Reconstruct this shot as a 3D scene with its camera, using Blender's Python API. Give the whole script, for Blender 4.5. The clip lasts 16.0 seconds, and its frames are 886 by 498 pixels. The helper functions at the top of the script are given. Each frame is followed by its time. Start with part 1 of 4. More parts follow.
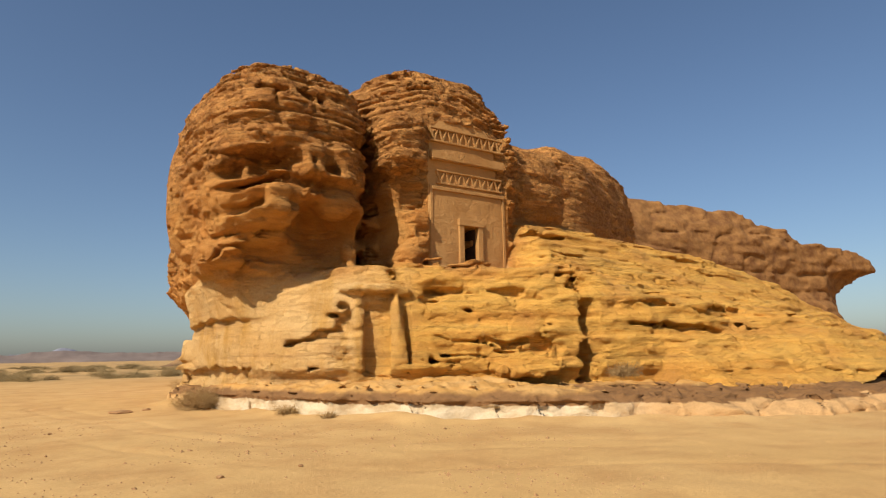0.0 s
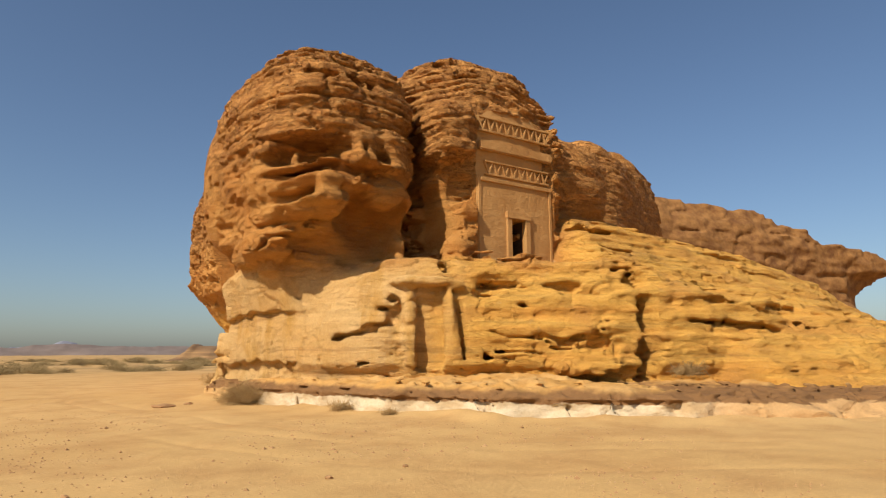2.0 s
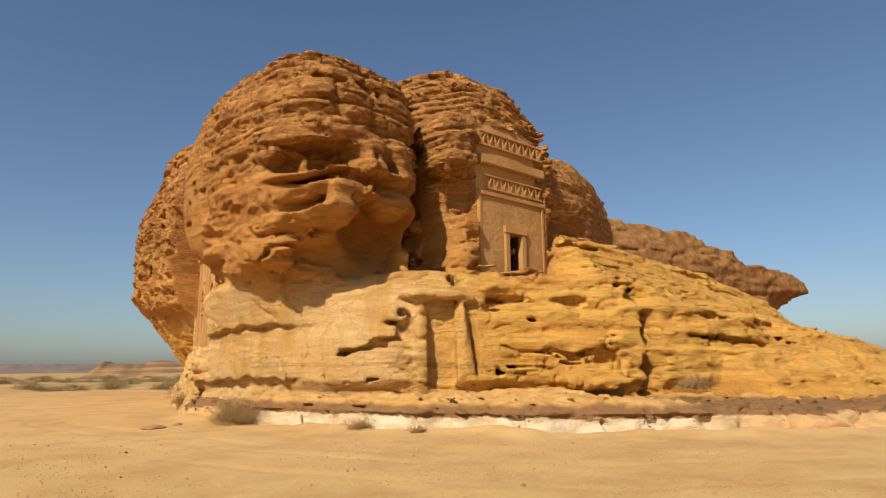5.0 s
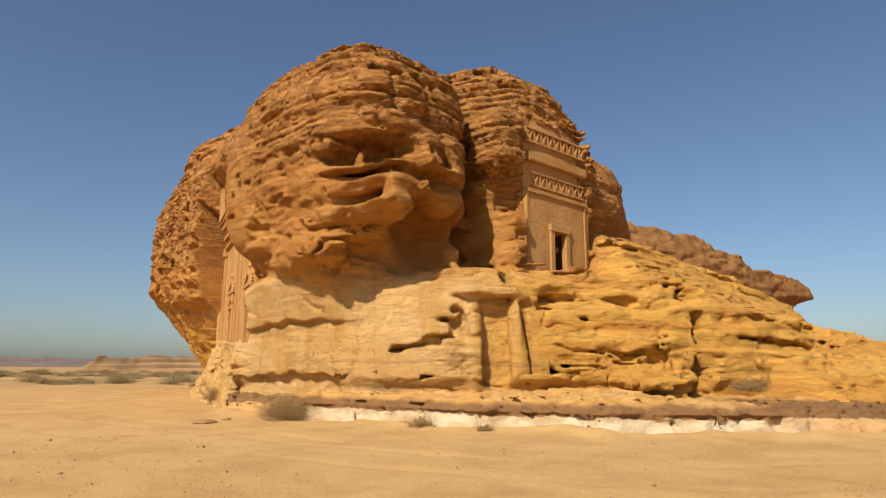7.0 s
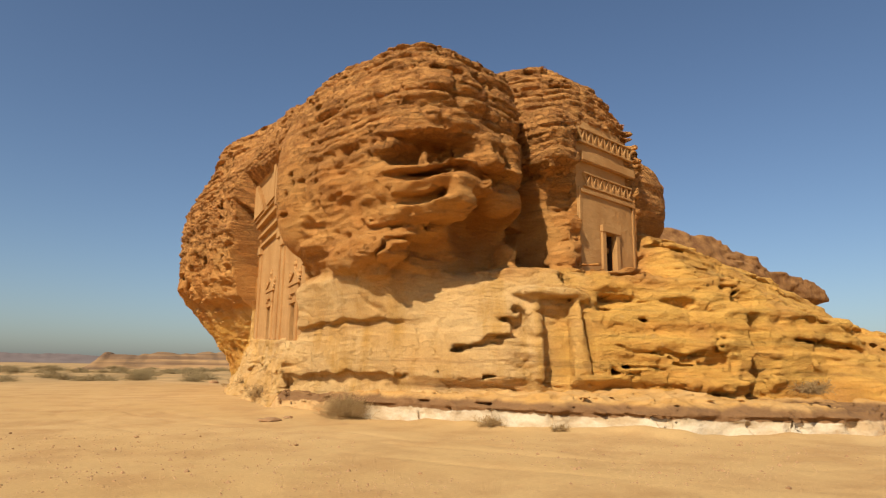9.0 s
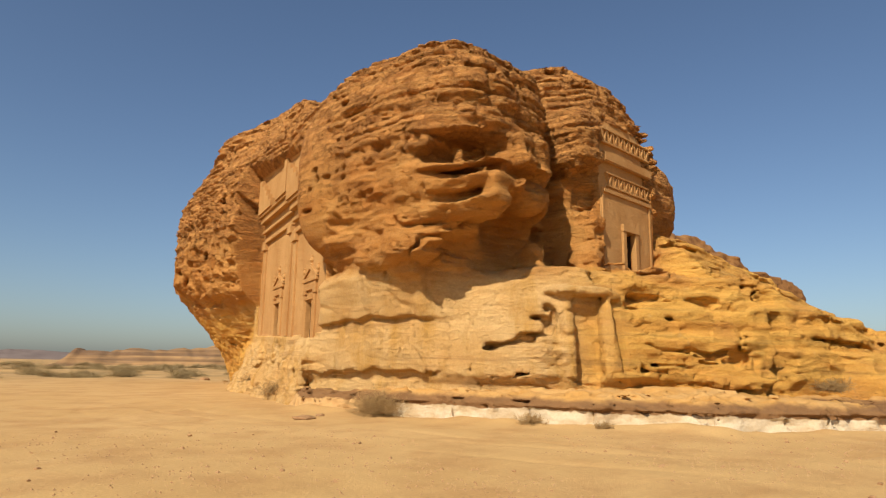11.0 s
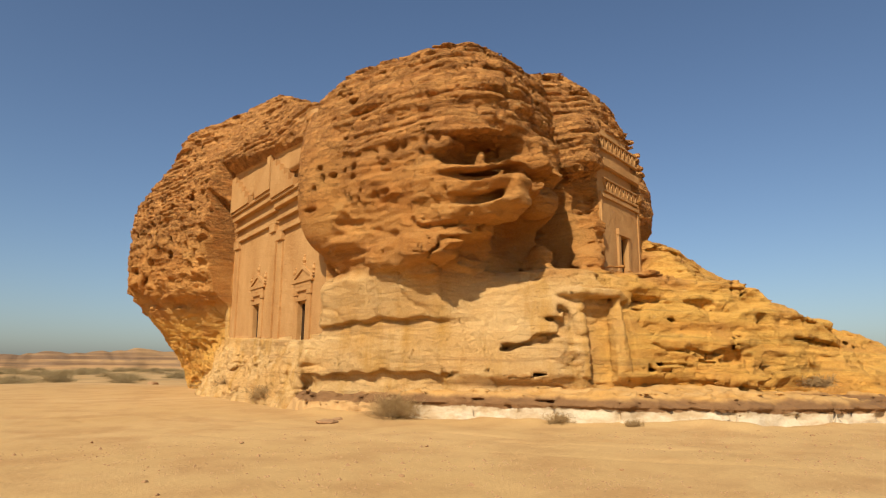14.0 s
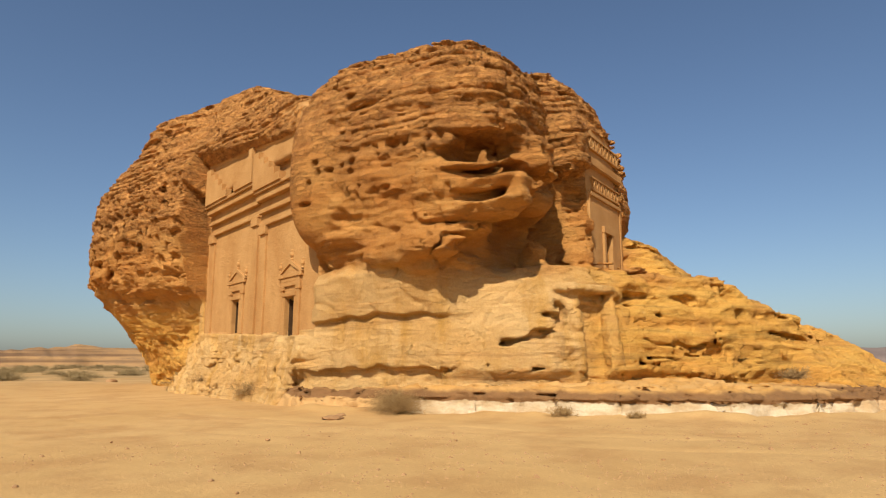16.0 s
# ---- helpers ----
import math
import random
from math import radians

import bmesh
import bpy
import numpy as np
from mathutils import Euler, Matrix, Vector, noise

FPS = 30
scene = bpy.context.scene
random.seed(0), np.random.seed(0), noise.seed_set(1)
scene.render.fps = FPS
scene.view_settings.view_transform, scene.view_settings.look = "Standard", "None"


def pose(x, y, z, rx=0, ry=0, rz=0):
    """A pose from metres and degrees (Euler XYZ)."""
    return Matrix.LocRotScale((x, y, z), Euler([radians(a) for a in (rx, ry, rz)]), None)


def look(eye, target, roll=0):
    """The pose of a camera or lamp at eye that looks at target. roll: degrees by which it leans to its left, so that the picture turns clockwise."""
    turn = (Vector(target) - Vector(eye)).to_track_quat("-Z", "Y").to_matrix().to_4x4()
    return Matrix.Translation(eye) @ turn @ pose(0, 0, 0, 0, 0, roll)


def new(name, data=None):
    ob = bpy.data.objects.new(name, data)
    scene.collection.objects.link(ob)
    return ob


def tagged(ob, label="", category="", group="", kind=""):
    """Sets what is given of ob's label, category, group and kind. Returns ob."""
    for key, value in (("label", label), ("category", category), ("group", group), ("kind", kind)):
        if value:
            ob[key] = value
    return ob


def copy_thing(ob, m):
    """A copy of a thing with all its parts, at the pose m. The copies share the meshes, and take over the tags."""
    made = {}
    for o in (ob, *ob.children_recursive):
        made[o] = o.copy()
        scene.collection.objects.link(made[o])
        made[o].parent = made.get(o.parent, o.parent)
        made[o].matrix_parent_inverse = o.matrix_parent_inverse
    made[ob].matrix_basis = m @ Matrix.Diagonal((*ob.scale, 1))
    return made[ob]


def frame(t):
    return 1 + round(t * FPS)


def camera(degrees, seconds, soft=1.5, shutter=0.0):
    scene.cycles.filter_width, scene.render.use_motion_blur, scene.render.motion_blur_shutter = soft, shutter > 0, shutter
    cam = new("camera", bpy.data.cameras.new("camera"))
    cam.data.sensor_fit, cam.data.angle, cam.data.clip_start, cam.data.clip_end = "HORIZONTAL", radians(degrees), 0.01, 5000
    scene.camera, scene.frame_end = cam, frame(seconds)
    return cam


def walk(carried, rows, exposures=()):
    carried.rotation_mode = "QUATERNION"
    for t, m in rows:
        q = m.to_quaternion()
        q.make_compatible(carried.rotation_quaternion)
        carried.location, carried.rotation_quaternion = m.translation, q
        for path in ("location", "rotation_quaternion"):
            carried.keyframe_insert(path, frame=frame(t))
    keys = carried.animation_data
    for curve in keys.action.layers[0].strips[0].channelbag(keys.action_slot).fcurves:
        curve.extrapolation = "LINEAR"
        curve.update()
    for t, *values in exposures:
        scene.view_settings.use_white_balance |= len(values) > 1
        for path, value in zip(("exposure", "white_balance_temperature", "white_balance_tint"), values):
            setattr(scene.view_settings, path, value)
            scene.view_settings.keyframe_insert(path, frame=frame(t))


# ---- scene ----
cam = camera(69.8, 16.0, soft=1.2)
METRES, EYE, TILT, LEAN, TURN = 22.0, 2.5, 0.0, 0.0, -34.3
ROWS = [
    (0.0, 0.0, 0.0, 0.0, 0.16, 9.45, 0.94),
    (0.5, -0.0253, 0.007, -0.0005, 0.09, 9.4, 0.72),
    (1.0, -0.0534, 0.0218, -0.0017, 0.15, 9.34, 0.61),
    (1.5, -0.0827, 0.0338, -0.0051, 0.17, 9.31, 0.31),
    (2.0, -0.1148, 0.048, -0.0031, 0.16, 9.25, 0.25),
    (2.5, -0.1456, 0.0556, -0.0039, -0.24, 9.38, 0.1),
    (3.0, -0.1805, 0.0646, -0.0036, -1.31, 9.81, 0.16),
    (3.5, -0.2108, 0.0687, -0.0035, -2.97, 10.14, 0.44),
    (6.0, -0.367, 0.1009, -0.0068, -8.19, 10.72, 0.24),
    (6.5, -0.3966, 0.1108, -0.0086, -8.16, 10.69, 0.04),
    (7.0, -0.4318, 0.1168, -0.0085, -7.94, 10.64, -0.37),
    (7.5, -0.4604, 0.1241, -0.0083, -7.7, 10.51, -0.58),
    (8.0, -0.4939, 0.1286, -0.0078, -7.67, 10.57, -0.74),
    (8.5, -0.5218, 0.1321, -0.0092, -7.71, 10.53, -0.81),
    (9.0, -0.5556, 0.1341, -0.0087, -7.94, 10.56, -0.83),
    (11.5, -0.71, 0.1632, -0.0092, -11.29, 10.31, -1.04),
    (12.0, -0.7432, 0.1751, -0.009, -12.08, 10.32, -1.12),
    (12.5, -0.7731, 0.1816, -0.0093, -12.77, 10.29, -1.11),
    (13.0, -0.8057, 0.1891, -0.0087, -14.0, 10.35, -0.95),
    (13.5, -0.8334, 0.1905, -0.0087, -15.59, 10.37, -0.66),
    (14.0, -0.8631, 0.1964, -0.0094, -17.12, 10.45, -0.38),
    (14.5, -0.8889, 0.2005, -0.0081, -18.34, 10.29, -0.24),
    (15.0, -0.9164, 0.206, -0.0092, -19.49, 10.1, 0.04),
    (15.5, -0.9405, 0.2147, -0.0084, -20.55, 10.05, -0.01),
    (16.0, -0.9693, 0.2226, -0.0087, -21.75, 10.0, -0.01),
]
walk(cam, [(t, pose(0, 0, EYE, TILT, LEAN, TURN) @ pose(METRES * x, METRES * y, METRES * z, 90 + pitch, roll, yaw)) for t, x, y, z, yaw, pitch, roll in ROWS])

# ---- world, sun, exposure ----
SUN_WAY = Vector((-0.70, -0.24, 0.67)).normalized()      # towards the sun
world = bpy.data.worlds.new("desert_sky")
scene.world = world
world.use_nodes = True
wn = world.node_tree.nodes
sky = wn.new("ShaderNodeTexSky")
sky.sky_type = "NISHITA"
sky.sun_disc = False
sky.sun_elevation = math.asin(SUN_WAY.z)
sky.sun_rotation = math.atan2(SUN_WAY.x, SUN_WAY.y)
sky.air_density, sky.dust_density, sky.ozone_density, sky.altitude = 1.0, 1.5, 3.4, 200
world.node_tree.links.new(sky.outputs[0], wn["Background"].inputs[0])
wn["Background"].inputs[1].default_value = 0.079

sun = new("sun", bpy.data.lights.new("sun", "SUN"))
sun.data.energy, sun.data.angle, sun.data.color = 4.8, radians(0.53), (1.0, 0.90, 0.76)
sun.matrix_world = look((0, 0, 60), Vector((0, 0, 60)) - SUN_WAY)
scene.view_settings.exposure = 0.33


# ---- materials ----
class Nodes:
    """A short hand for building a node material."""

    def __init__(self, name):
        self.mat = bpy.data.materials.new(name)
        self.mat.use_nodes = True
        self.tree = self.mat.node_tree
        self.bsdf = self.tree.nodes["Principled BSDF"]
        self.bsdf.inputs["Specular IOR Level"].default_value = 0.15
        self.pos = self.node("ShaderNodeNewGeometry").outputs["Position"]

    def node(self, kind, **values):
        n = self.tree.nodes.new(kind)
        for key, value in values.items():
            n.inputs[key].default_value = value
        return n

    def link(self, a, b):
        self.tree.links.new(a, b)

    def mapped(self, sx, sy, sz):
        m = self.node("ShaderNodeMapping")
        m.inputs["Scale"].default_value = (sx, sy, sz)
        self.link(self.pos, m.inputs["Vector"])
        return m.outputs[0]

    def noise(self, vec, scale, detail=4.0, rough=0.6, distort=0.0):
        n = self.node("ShaderNodeTexNoise", Scale=scale, Detail=detail, Roughness=rough, Distortion=distort)
        self.link(vec, n.inputs["Vector"])
        return n.outputs["Fac"]

    def ramp(self, fac, *stops):
        r = self.node("ShaderNodeValToRGB")
        els = r.color_ramp.elements
        while len(els) < len(stops):
            els.new(0.5)
        for e, (p, c) in zip(els, stops):
            e.position = p
            e.color = (*c, 1) if isinstance(c, tuple) else (c, c, c, 1)
        self.link(fac, r.inputs[0])
        return r.outputs[0]

    def mix(self, fac, a, b, blend="MIX"):
        m = self.tree.nodes.new("ShaderNodeMix")
        m.data_type, m.blend_type = "RGBA", blend
        for value, sock in ((fac, m.inputs[0]), (a, m.inputs[6]), (b, m.inputs[7])):
            if isinstance(value, (int, float)):
                sock.default_value = value
            elif isinstance(value, tuple):
                sock.default_value = (*value, 1)
            else:
                self.link(value, sock)
        return m.outputs[2]

    def math(self, op, a, b=0.0, clamp=False):
        m = self.tree.nodes.new("ShaderNodeMath")
        m.operation, m.use_clamp = op, clamp
        for value, sock in ((a, m.inputs[0]), (b, m.inputs[1])):
            if isinstance(value, (int, float)):
                sock.default_value = value
            else:
                self.link(value, sock)
        return m.outputs[0]

    def axis(self, which):
        s = self.node("ShaderNodeSeparateXYZ")
        self.link(self.pos, s.inputs[0])
        return s.outputs[which]

    def step(self, value, lo, hi):
        """0 below lo, 1 above hi, smooth between."""
        m = self.tree.nodes.new("ShaderNodeMapRange")
        m.interpolation_type = "SMOOTHSTEP"
        m.inputs[1].default_value, m.inputs[2].default_value = min(lo, hi), max(lo, hi)
        m.inputs[3].default_value, m.inputs[4].default_value = (0, 1) if lo < hi else (1, 0)
        self.link(value, m.inputs[0])
        return m.outputs[0]

    def bump(self, *layers):
        prev = None
        for height, strength, dist in layers:
            b = self.node("ShaderNodeBump", Strength=strength, Distance=dist)
            self.link(height, b.inputs["Height"])
            if prev is not None:
                self.link(prev, b.inputs["Normal"])
            prev = b.outputs[0]
        self.link(prev, self.bsdf.inputs["Normal"])

    def done(self, colour, rough=0.9):
        if isinstance(colour, tuple):
            self.bsdf.inputs["Base Color"].default_value = (*colour, 1)
        else:
            self.link(colour, self.bsdf.inputs["Base Color"])
        self.bsdf.inputs["Roughness"].default_value = rough
        return self.mat


def massif_material():
    n = Nodes("weathered_sandstone")
    z = n.axis(2)
    wob = n.noise(n.mapped(0.25, 0.25, 0.25), 1.0, 3)
    zz = n.math("ADD", z, n.math("MULTIPLY", n.math("SUBTRACT", wob, 0.5), 4.0))
    # bands of bedding, thin in z and long in plan
    bed = n.noise(n.mapped(0.12, 0.12, 2.2), 1.0, 5, 0.65)
    broad = n.noise(n.mapped(0.35, 0.35, 0.5), 1.0, 5, 0.6)
    grain = n.noise(n.pos, 9.0, 6, 0.7)
    spots = n.noise(n.mapped(1.3, 1.3, 2.0), 1.0, 6, 0.7)
    low = n.mix(n.ramp(broad, (0.38, 0.0), (0.62, 1.0)), (0.59, 0.345, 0.122), (0.65, 0.412, 0.168))
    stain = n.noise(n.mapped(0.9, 0.9, 0.18), 1.0, 5, 0.6)
    low = n.mix(n.math("MULTIPLY", n.ramp(stain, (0.52, 0.0), (0.7, 1.0)), 0.7), low, (0.479, 0.252, 0.0478))
    yellow = n.mix(n.ramp(bed, (0.38, 0.0), (0.62, 1.0)), (0.69, 0.385, 0.085), (0.60, 0.29, 0.058))
    yellow = n.mix(n.ramp(broad, (0.5, 0.0), (0.7, 0.8)), yellow, (0.47, 0.222, 0.055))
    low = n.mix(n.step(n.math("ADD", n.axis(0), n.math("MULTIPLY", wob, 3.0)), 14.5, 18.0), low, yellow)
    high = n.mix(n.ramp(spots, (0.36, 0.0), (0.64, 1.0)), (0.37, 0.155, 0.044), (0.61, 0.295, 0.085))
    mid = n.mix(n.ramp(broad, (0.35, 0.0), (0.65, 1.0)), (0.42, 0.172, 0.039), (0.53, 0.262, 0.072))
    zr = n.math("SUBTRACT", zz, n.math("MULTIPLY", n.step(n.axis(0), 23.5, 26.0), 4.0))
    col = n.mix(n.step(zr, 5.8, 7.6), low, mid)
    col = n.mix(n.step(zz, 10.5, 14.0), col, high)
    col = n.mix(n.math("MULTIPLY", n.ramp(bed, (0.30, 1.0), (0.44, 0.0)), 0.5), col, (0.209, 0.0914, 0.0305))
    col = n.mix(n.math("MULTIPLY", n.ramp(spots, (0.62, 0.0), (0.75, 1.0)), 0.5), col, (0.609, 0.4, 0.174))
    col = n.mix(0.30, col, n.ramp(grain, (0.25, 0.28), (0.75, 0.80)), "OVERLAY")
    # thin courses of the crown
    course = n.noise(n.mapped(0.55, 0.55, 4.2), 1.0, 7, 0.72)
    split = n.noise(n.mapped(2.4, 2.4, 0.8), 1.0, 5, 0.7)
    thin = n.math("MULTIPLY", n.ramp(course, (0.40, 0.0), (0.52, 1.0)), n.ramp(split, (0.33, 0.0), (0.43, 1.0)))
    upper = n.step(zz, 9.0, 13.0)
    warp = n.node("ShaderNodeVectorMath")
    warp.operation = "ADD"
    n.link(n.mapped(1.55, 1.55, 3.6), warp.inputs[0])
    jitter = n.node("ShaderNodeTexNoise", Scale=0.9, Detail=3.0)
    n.link(n.pos, jitter.inputs["Vector"])
    n.link(jitter.outputs["Color"], warp.inputs[1])
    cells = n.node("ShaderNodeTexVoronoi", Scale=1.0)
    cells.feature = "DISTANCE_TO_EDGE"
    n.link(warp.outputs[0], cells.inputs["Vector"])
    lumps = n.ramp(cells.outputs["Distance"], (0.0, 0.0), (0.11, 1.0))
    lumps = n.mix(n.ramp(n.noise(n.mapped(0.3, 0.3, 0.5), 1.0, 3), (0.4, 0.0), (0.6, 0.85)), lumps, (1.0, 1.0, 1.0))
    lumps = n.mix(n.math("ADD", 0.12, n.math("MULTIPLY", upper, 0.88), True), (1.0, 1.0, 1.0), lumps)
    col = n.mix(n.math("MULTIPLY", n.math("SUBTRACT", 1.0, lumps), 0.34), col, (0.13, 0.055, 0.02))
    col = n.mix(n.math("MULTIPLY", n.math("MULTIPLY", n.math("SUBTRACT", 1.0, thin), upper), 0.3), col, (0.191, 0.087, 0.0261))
    n.bump((lumps, 0.9, 0.10), (n.math("MULTIPLY", thin, n.math("ADD", 0.5, upper)), 0.8, 0.12), (n.noise(n.mapped(1, 1, 2.6), 1.7, 8, 0.72), 0.8, 0.30),
           (n.noise(n.mapped(1, 1, 2.2), 4.5, 8, 0.76), 0.75, 0.11), (grain, 0.5, 0.05))
    return n.done(col, 0.92)


def carved_material():
    n = Nodes("dressed_sandstone")
    broad = n.noise(n.mapped(0.5, 0.5, 0.25), 1.0, 5, 0.6)
    chisel = n.noise(n.mapped(3, 3, 14), 1.0, 5, 0.7)
    col = n.mix(n.ramp(broad, (0.35, 0.0), (0.65, 1.0)), (0.374, 0.191, 0.0626), (0.452, 0.252, 0.0914))
    col = n.mix(0.25, col, n.ramp(chisel, (0.25, 0.3), (0.75, 0.7)), "OVERLAY")
    n.bump((chisel, 0.4, 0.05), (n.noise(n.pos, 1.2, 8, 0.7), 0.7, 0.2))
    return n.done(col, 0.92)


def ledge_material():
    n = Nodes("layered_ledge_stone")
    z = n.axis(2)
    wob = n.noise(n.mapped(0.9, 0.9, 0.9), 1.0, 6)
    zz = n.math("ADD", z, n.math("MULTIPLY", n.math("SUBTRACT", wob, 0.5), 0.5))
    grain = n.noise(n.pos, 11.0, 6, 0.7)
    broad = n.noise(n.mapped(0.6, 0.6, 1.5), 1.0, 5, 0.6)
    white = n.mix(n.ramp(broad, (0.4, 0.0), (0.6, 1.0)), (0.435, 0.309, 0.165), (0.574, 0.461, 0.3))
    white = n.mix(n.step(n.axis(1), 33.0, 36.0), white, (0.479, 0.287, 0.113))
    white = n.mix(n.step(n.axis(0), 17.5, 21.0), white, (0.479, 0.287, 0.122))
    brown = n.mix(broad, (0.13, 0.066, 0.026), (0.27, 0.14, 0.055))
    apron = n.mix(n.ramp(broad, (0.4, 0.0), (0.6, 1.0)), (0.505, 0.296, 0.104), (0.461, 0.248, 0.0696))
    col = n.mix(n.step(zz, 0.54, 0.60), white, brown)
    col = n.mix(n.step(zz, 0.90, 1.14), col, apron)
    col = n.mix(0.3, col, n.ramp(grain, (0.25, 0.3), (0.75, 0.72)), "OVERLAY")
    n.bump((n.noise(n.mapped(1, 1, 3), 2.0, 8, 0.7), 0.7, 0.15), (grain, 0.5, 0.04))
    return n.done(col, 0.92)


def sand_material():
    n = Nodes("desert_sand")
    broad = n.noise(n.mapped(0.05, 0.05, 0.05), 1.0, 5, 0.6)
    patch = n.noise(n.mapped(0.35, 0.35, 0.35), 1.0, 6, 0.65)
    grain = n.noise(n.pos, 14.0, 6, 0.75)
    col = n.mix(n.ramp(broad, (0.35, 0.0), (0.65, 1.0)), (0.445, 0.27, 0.099), (0.505, 0.322, 0.132))
    col = n.mix(n.math("MULTIPLY", n.ramp(patch, (0.46, 0.0), (0.66, 1.0)), 0.7), col, (0.365, 0.2, 0.074))
    speck = n.node("ShaderNodeTexVoronoi", Scale=5.5)
    n.link(n.pos, speck.inputs["Vector"])
    peb = n.math("MULTIPLY", n.ramp(speck.outputs["Distance"], (0.10, 1.0), (0.2, 0.0)), n.ramp(patch, (0.45, 0.0), (0.6, 1.0)))
    col = n.mix(n.math("MULTIPLY", peb, 0.5), col, (0.261, 0.157, 0.0783))
    # drier plain with scrub far off
    far = n.noise(n.mapped(0.09, 0.09, 0.09), 1.0, 6, 0.7)
    col = n.mix(n.math("MULTIPLY", n.step(n.axis(1), 70.0, 110.0), n.ramp(far, (0.42, 0.0), (0.62, 0.75))), col, (0.226, 0.148, 0.0653))
    col = n.mix(0.3, col, n.ramp(grain, (0.25, 0.3), (0.75, 0.72)), "OVERLAY")
    n.bump((n.noise(n.pos, 0.9, 6, 0.6), 0.4, 0.12), (grain, 0.5, 0.03), (peb, 0.5, 0.03))
    return n.done(col, 0.95)


def simple_material(name, a, b, scale, rough=0.9, bump=0.02):
    n = Nodes(name)
    f = n.noise(n.pos, scale, 6, 0.7)
    n.bump((f, 0.6, bump))
    return n.done(n.mix(n.ramp(f, (0.35, 0.0), (0.65, 1.0)), a, b), rough)


MASSIF, CARVED, LEDGE, SAND = massif_material(), carved_material(), ledge_material(), sand_material()
# sandstone darkened to near-black, standing in for shade inside the chambers
CHAMBER_SHADE = simple_material("chamber_shade_stone", (0.0435, 0.0244, 0.0113), (0.0783, 0.0418, 0.0191), 3.0)
FAR_ROCK = simple_material("far_sandstone", (0.15, 0.066, 0.024), (0.30, 0.15, 0.05), 0.6, 0.95, 0.6)
# distance haze is painted into these base colours, bluer for the mountains
HAZY = simple_material("haze_tinted_hills", (0.139, 0.106, 0.0914), (0.191, 0.148, 0.126), 0.02, 1.0, 3.0)
FAINT = simple_material("haze_tinted_mountains", (0.2, 0.204, 0.235), (0.217, 0.217, 0.244), 0.01, 1.0, 3.0)


def plateau_material():
    n = Nodes("banded_plateau_stone")
    band = n.noise(n.mapped(0.012, 0.012, 0.6), 1.0, 4, 0.6)
    rubble = n.noise(n.mapped(0.12, 0.12, 0.3), 1.0, 6, 0.7)
    col = n.mix(n.ramp(band, (0.42, 0.0), (0.56, 1.0)), (0.17, 0.095, 0.047), (0.37, 0.215, 0.09))
    col = n.mix(n.ramp(rubble, (0.5, 0.0), (0.66, 0.8)), col, (0.22, 0.135, 0.072))
    n.bump((rubble, 0.7, 1.0))
    return n.done(col, 0.95)


PLATEAU = plateau_material()
TWIG = simple_material("dry_twigs", (0.27, 0.165, 0.065), (0.46, 0.30, 0.125), 6.0)
SCRUB = simple_material("grey_green_scrub", (0.235, 0.17, 0.0783), (0.383, 0.278, 0.131), 2.0)
STONE = simple_material("loose_sandstone", (0.261, 0.139, 0.0609), (0.383, 0.226, 0.104), 4.0)


# ---- mesh helpers ----
def mesh_object(name, verts, faces, material, smooth=True):
    """An object from arrays of places (n, 3) and quads or triangles (m, 4 or 3)."""
    me = bpy.data.meshes.new(name)
    verts, faces = np.asarray(verts, np.float32), np.asarray(faces, np.int32)
    k = faces.shape[1]
    me.vertices.add(len(verts))
    me.vertices.foreach_set("co", verts.ravel())
    me.loops.add(faces.size)
    me.loops.foreach_set("vertex_index", faces.ravel())
    me.polygons.add(len(faces))
    me.polygons.foreach_set("loop_start", np.arange(0, faces.size, k, dtype=np.int32))
    me.polygons.foreach_set("use_smooth", np.full(len(faces), smooth))
    me.update(calc_edges=True)
    me.validate()
    me.materials.append(material)
    return new(name, me)


def part(name, bm, material, parent, label=""):
    """Links a bmesh as one mesh object under a thing or a part."""
    me = bpy.data.meshes.new(name)
    bm.to_mesh(me)
    bm.free()
    me.materials.append(material)
    ob = new(name, me)
    ob.parent = parent
    return tagged(ob, label)


def box(bm, lo, hi, bevel=0.0):
    """Adds an upright box, its edges worn by bevel."""
    lo, hi = Vector(lo), Vector(hi)
    r = bmesh.ops.create_cube(bm, size=1.0, matrix=Matrix.Translation((lo + hi) / 2) @ Matrix.Diagonal((*(hi - lo), 1)))
    if bevel:
        edges = list({e for v in r["verts"] for e in v.link_edges})
        bmesh.ops.bevel(bm, geom=edges, offset=bevel, segments=2, affect="EDGES", profile=0.6)
    return bm


def prism(bm, outline, y0, y1):
    """Adds a prism over an outline of (x, z), from y0 to y1."""
    a = [bm.verts.new((x, y0, z)) for x, z in outline]
    b = [bm.verts.new((x, y1, z)) for x, z in outline]
    bm.faces.new(a)
    bm.faces.new(b[::-1])
    for i in range(len(a)):
        bm.faces.new((a[i - 1], a[i], b[i], b[i - 1]))
    bmesh.ops.recalc_face_normals(bm, faces=bm.faces)
    return bm


# ---- shaping of rock as a solid field ----
RNG = np.random.default_rng(11)
LATTICE = RNG.random((48, 48, 48)).astype(np.float32)


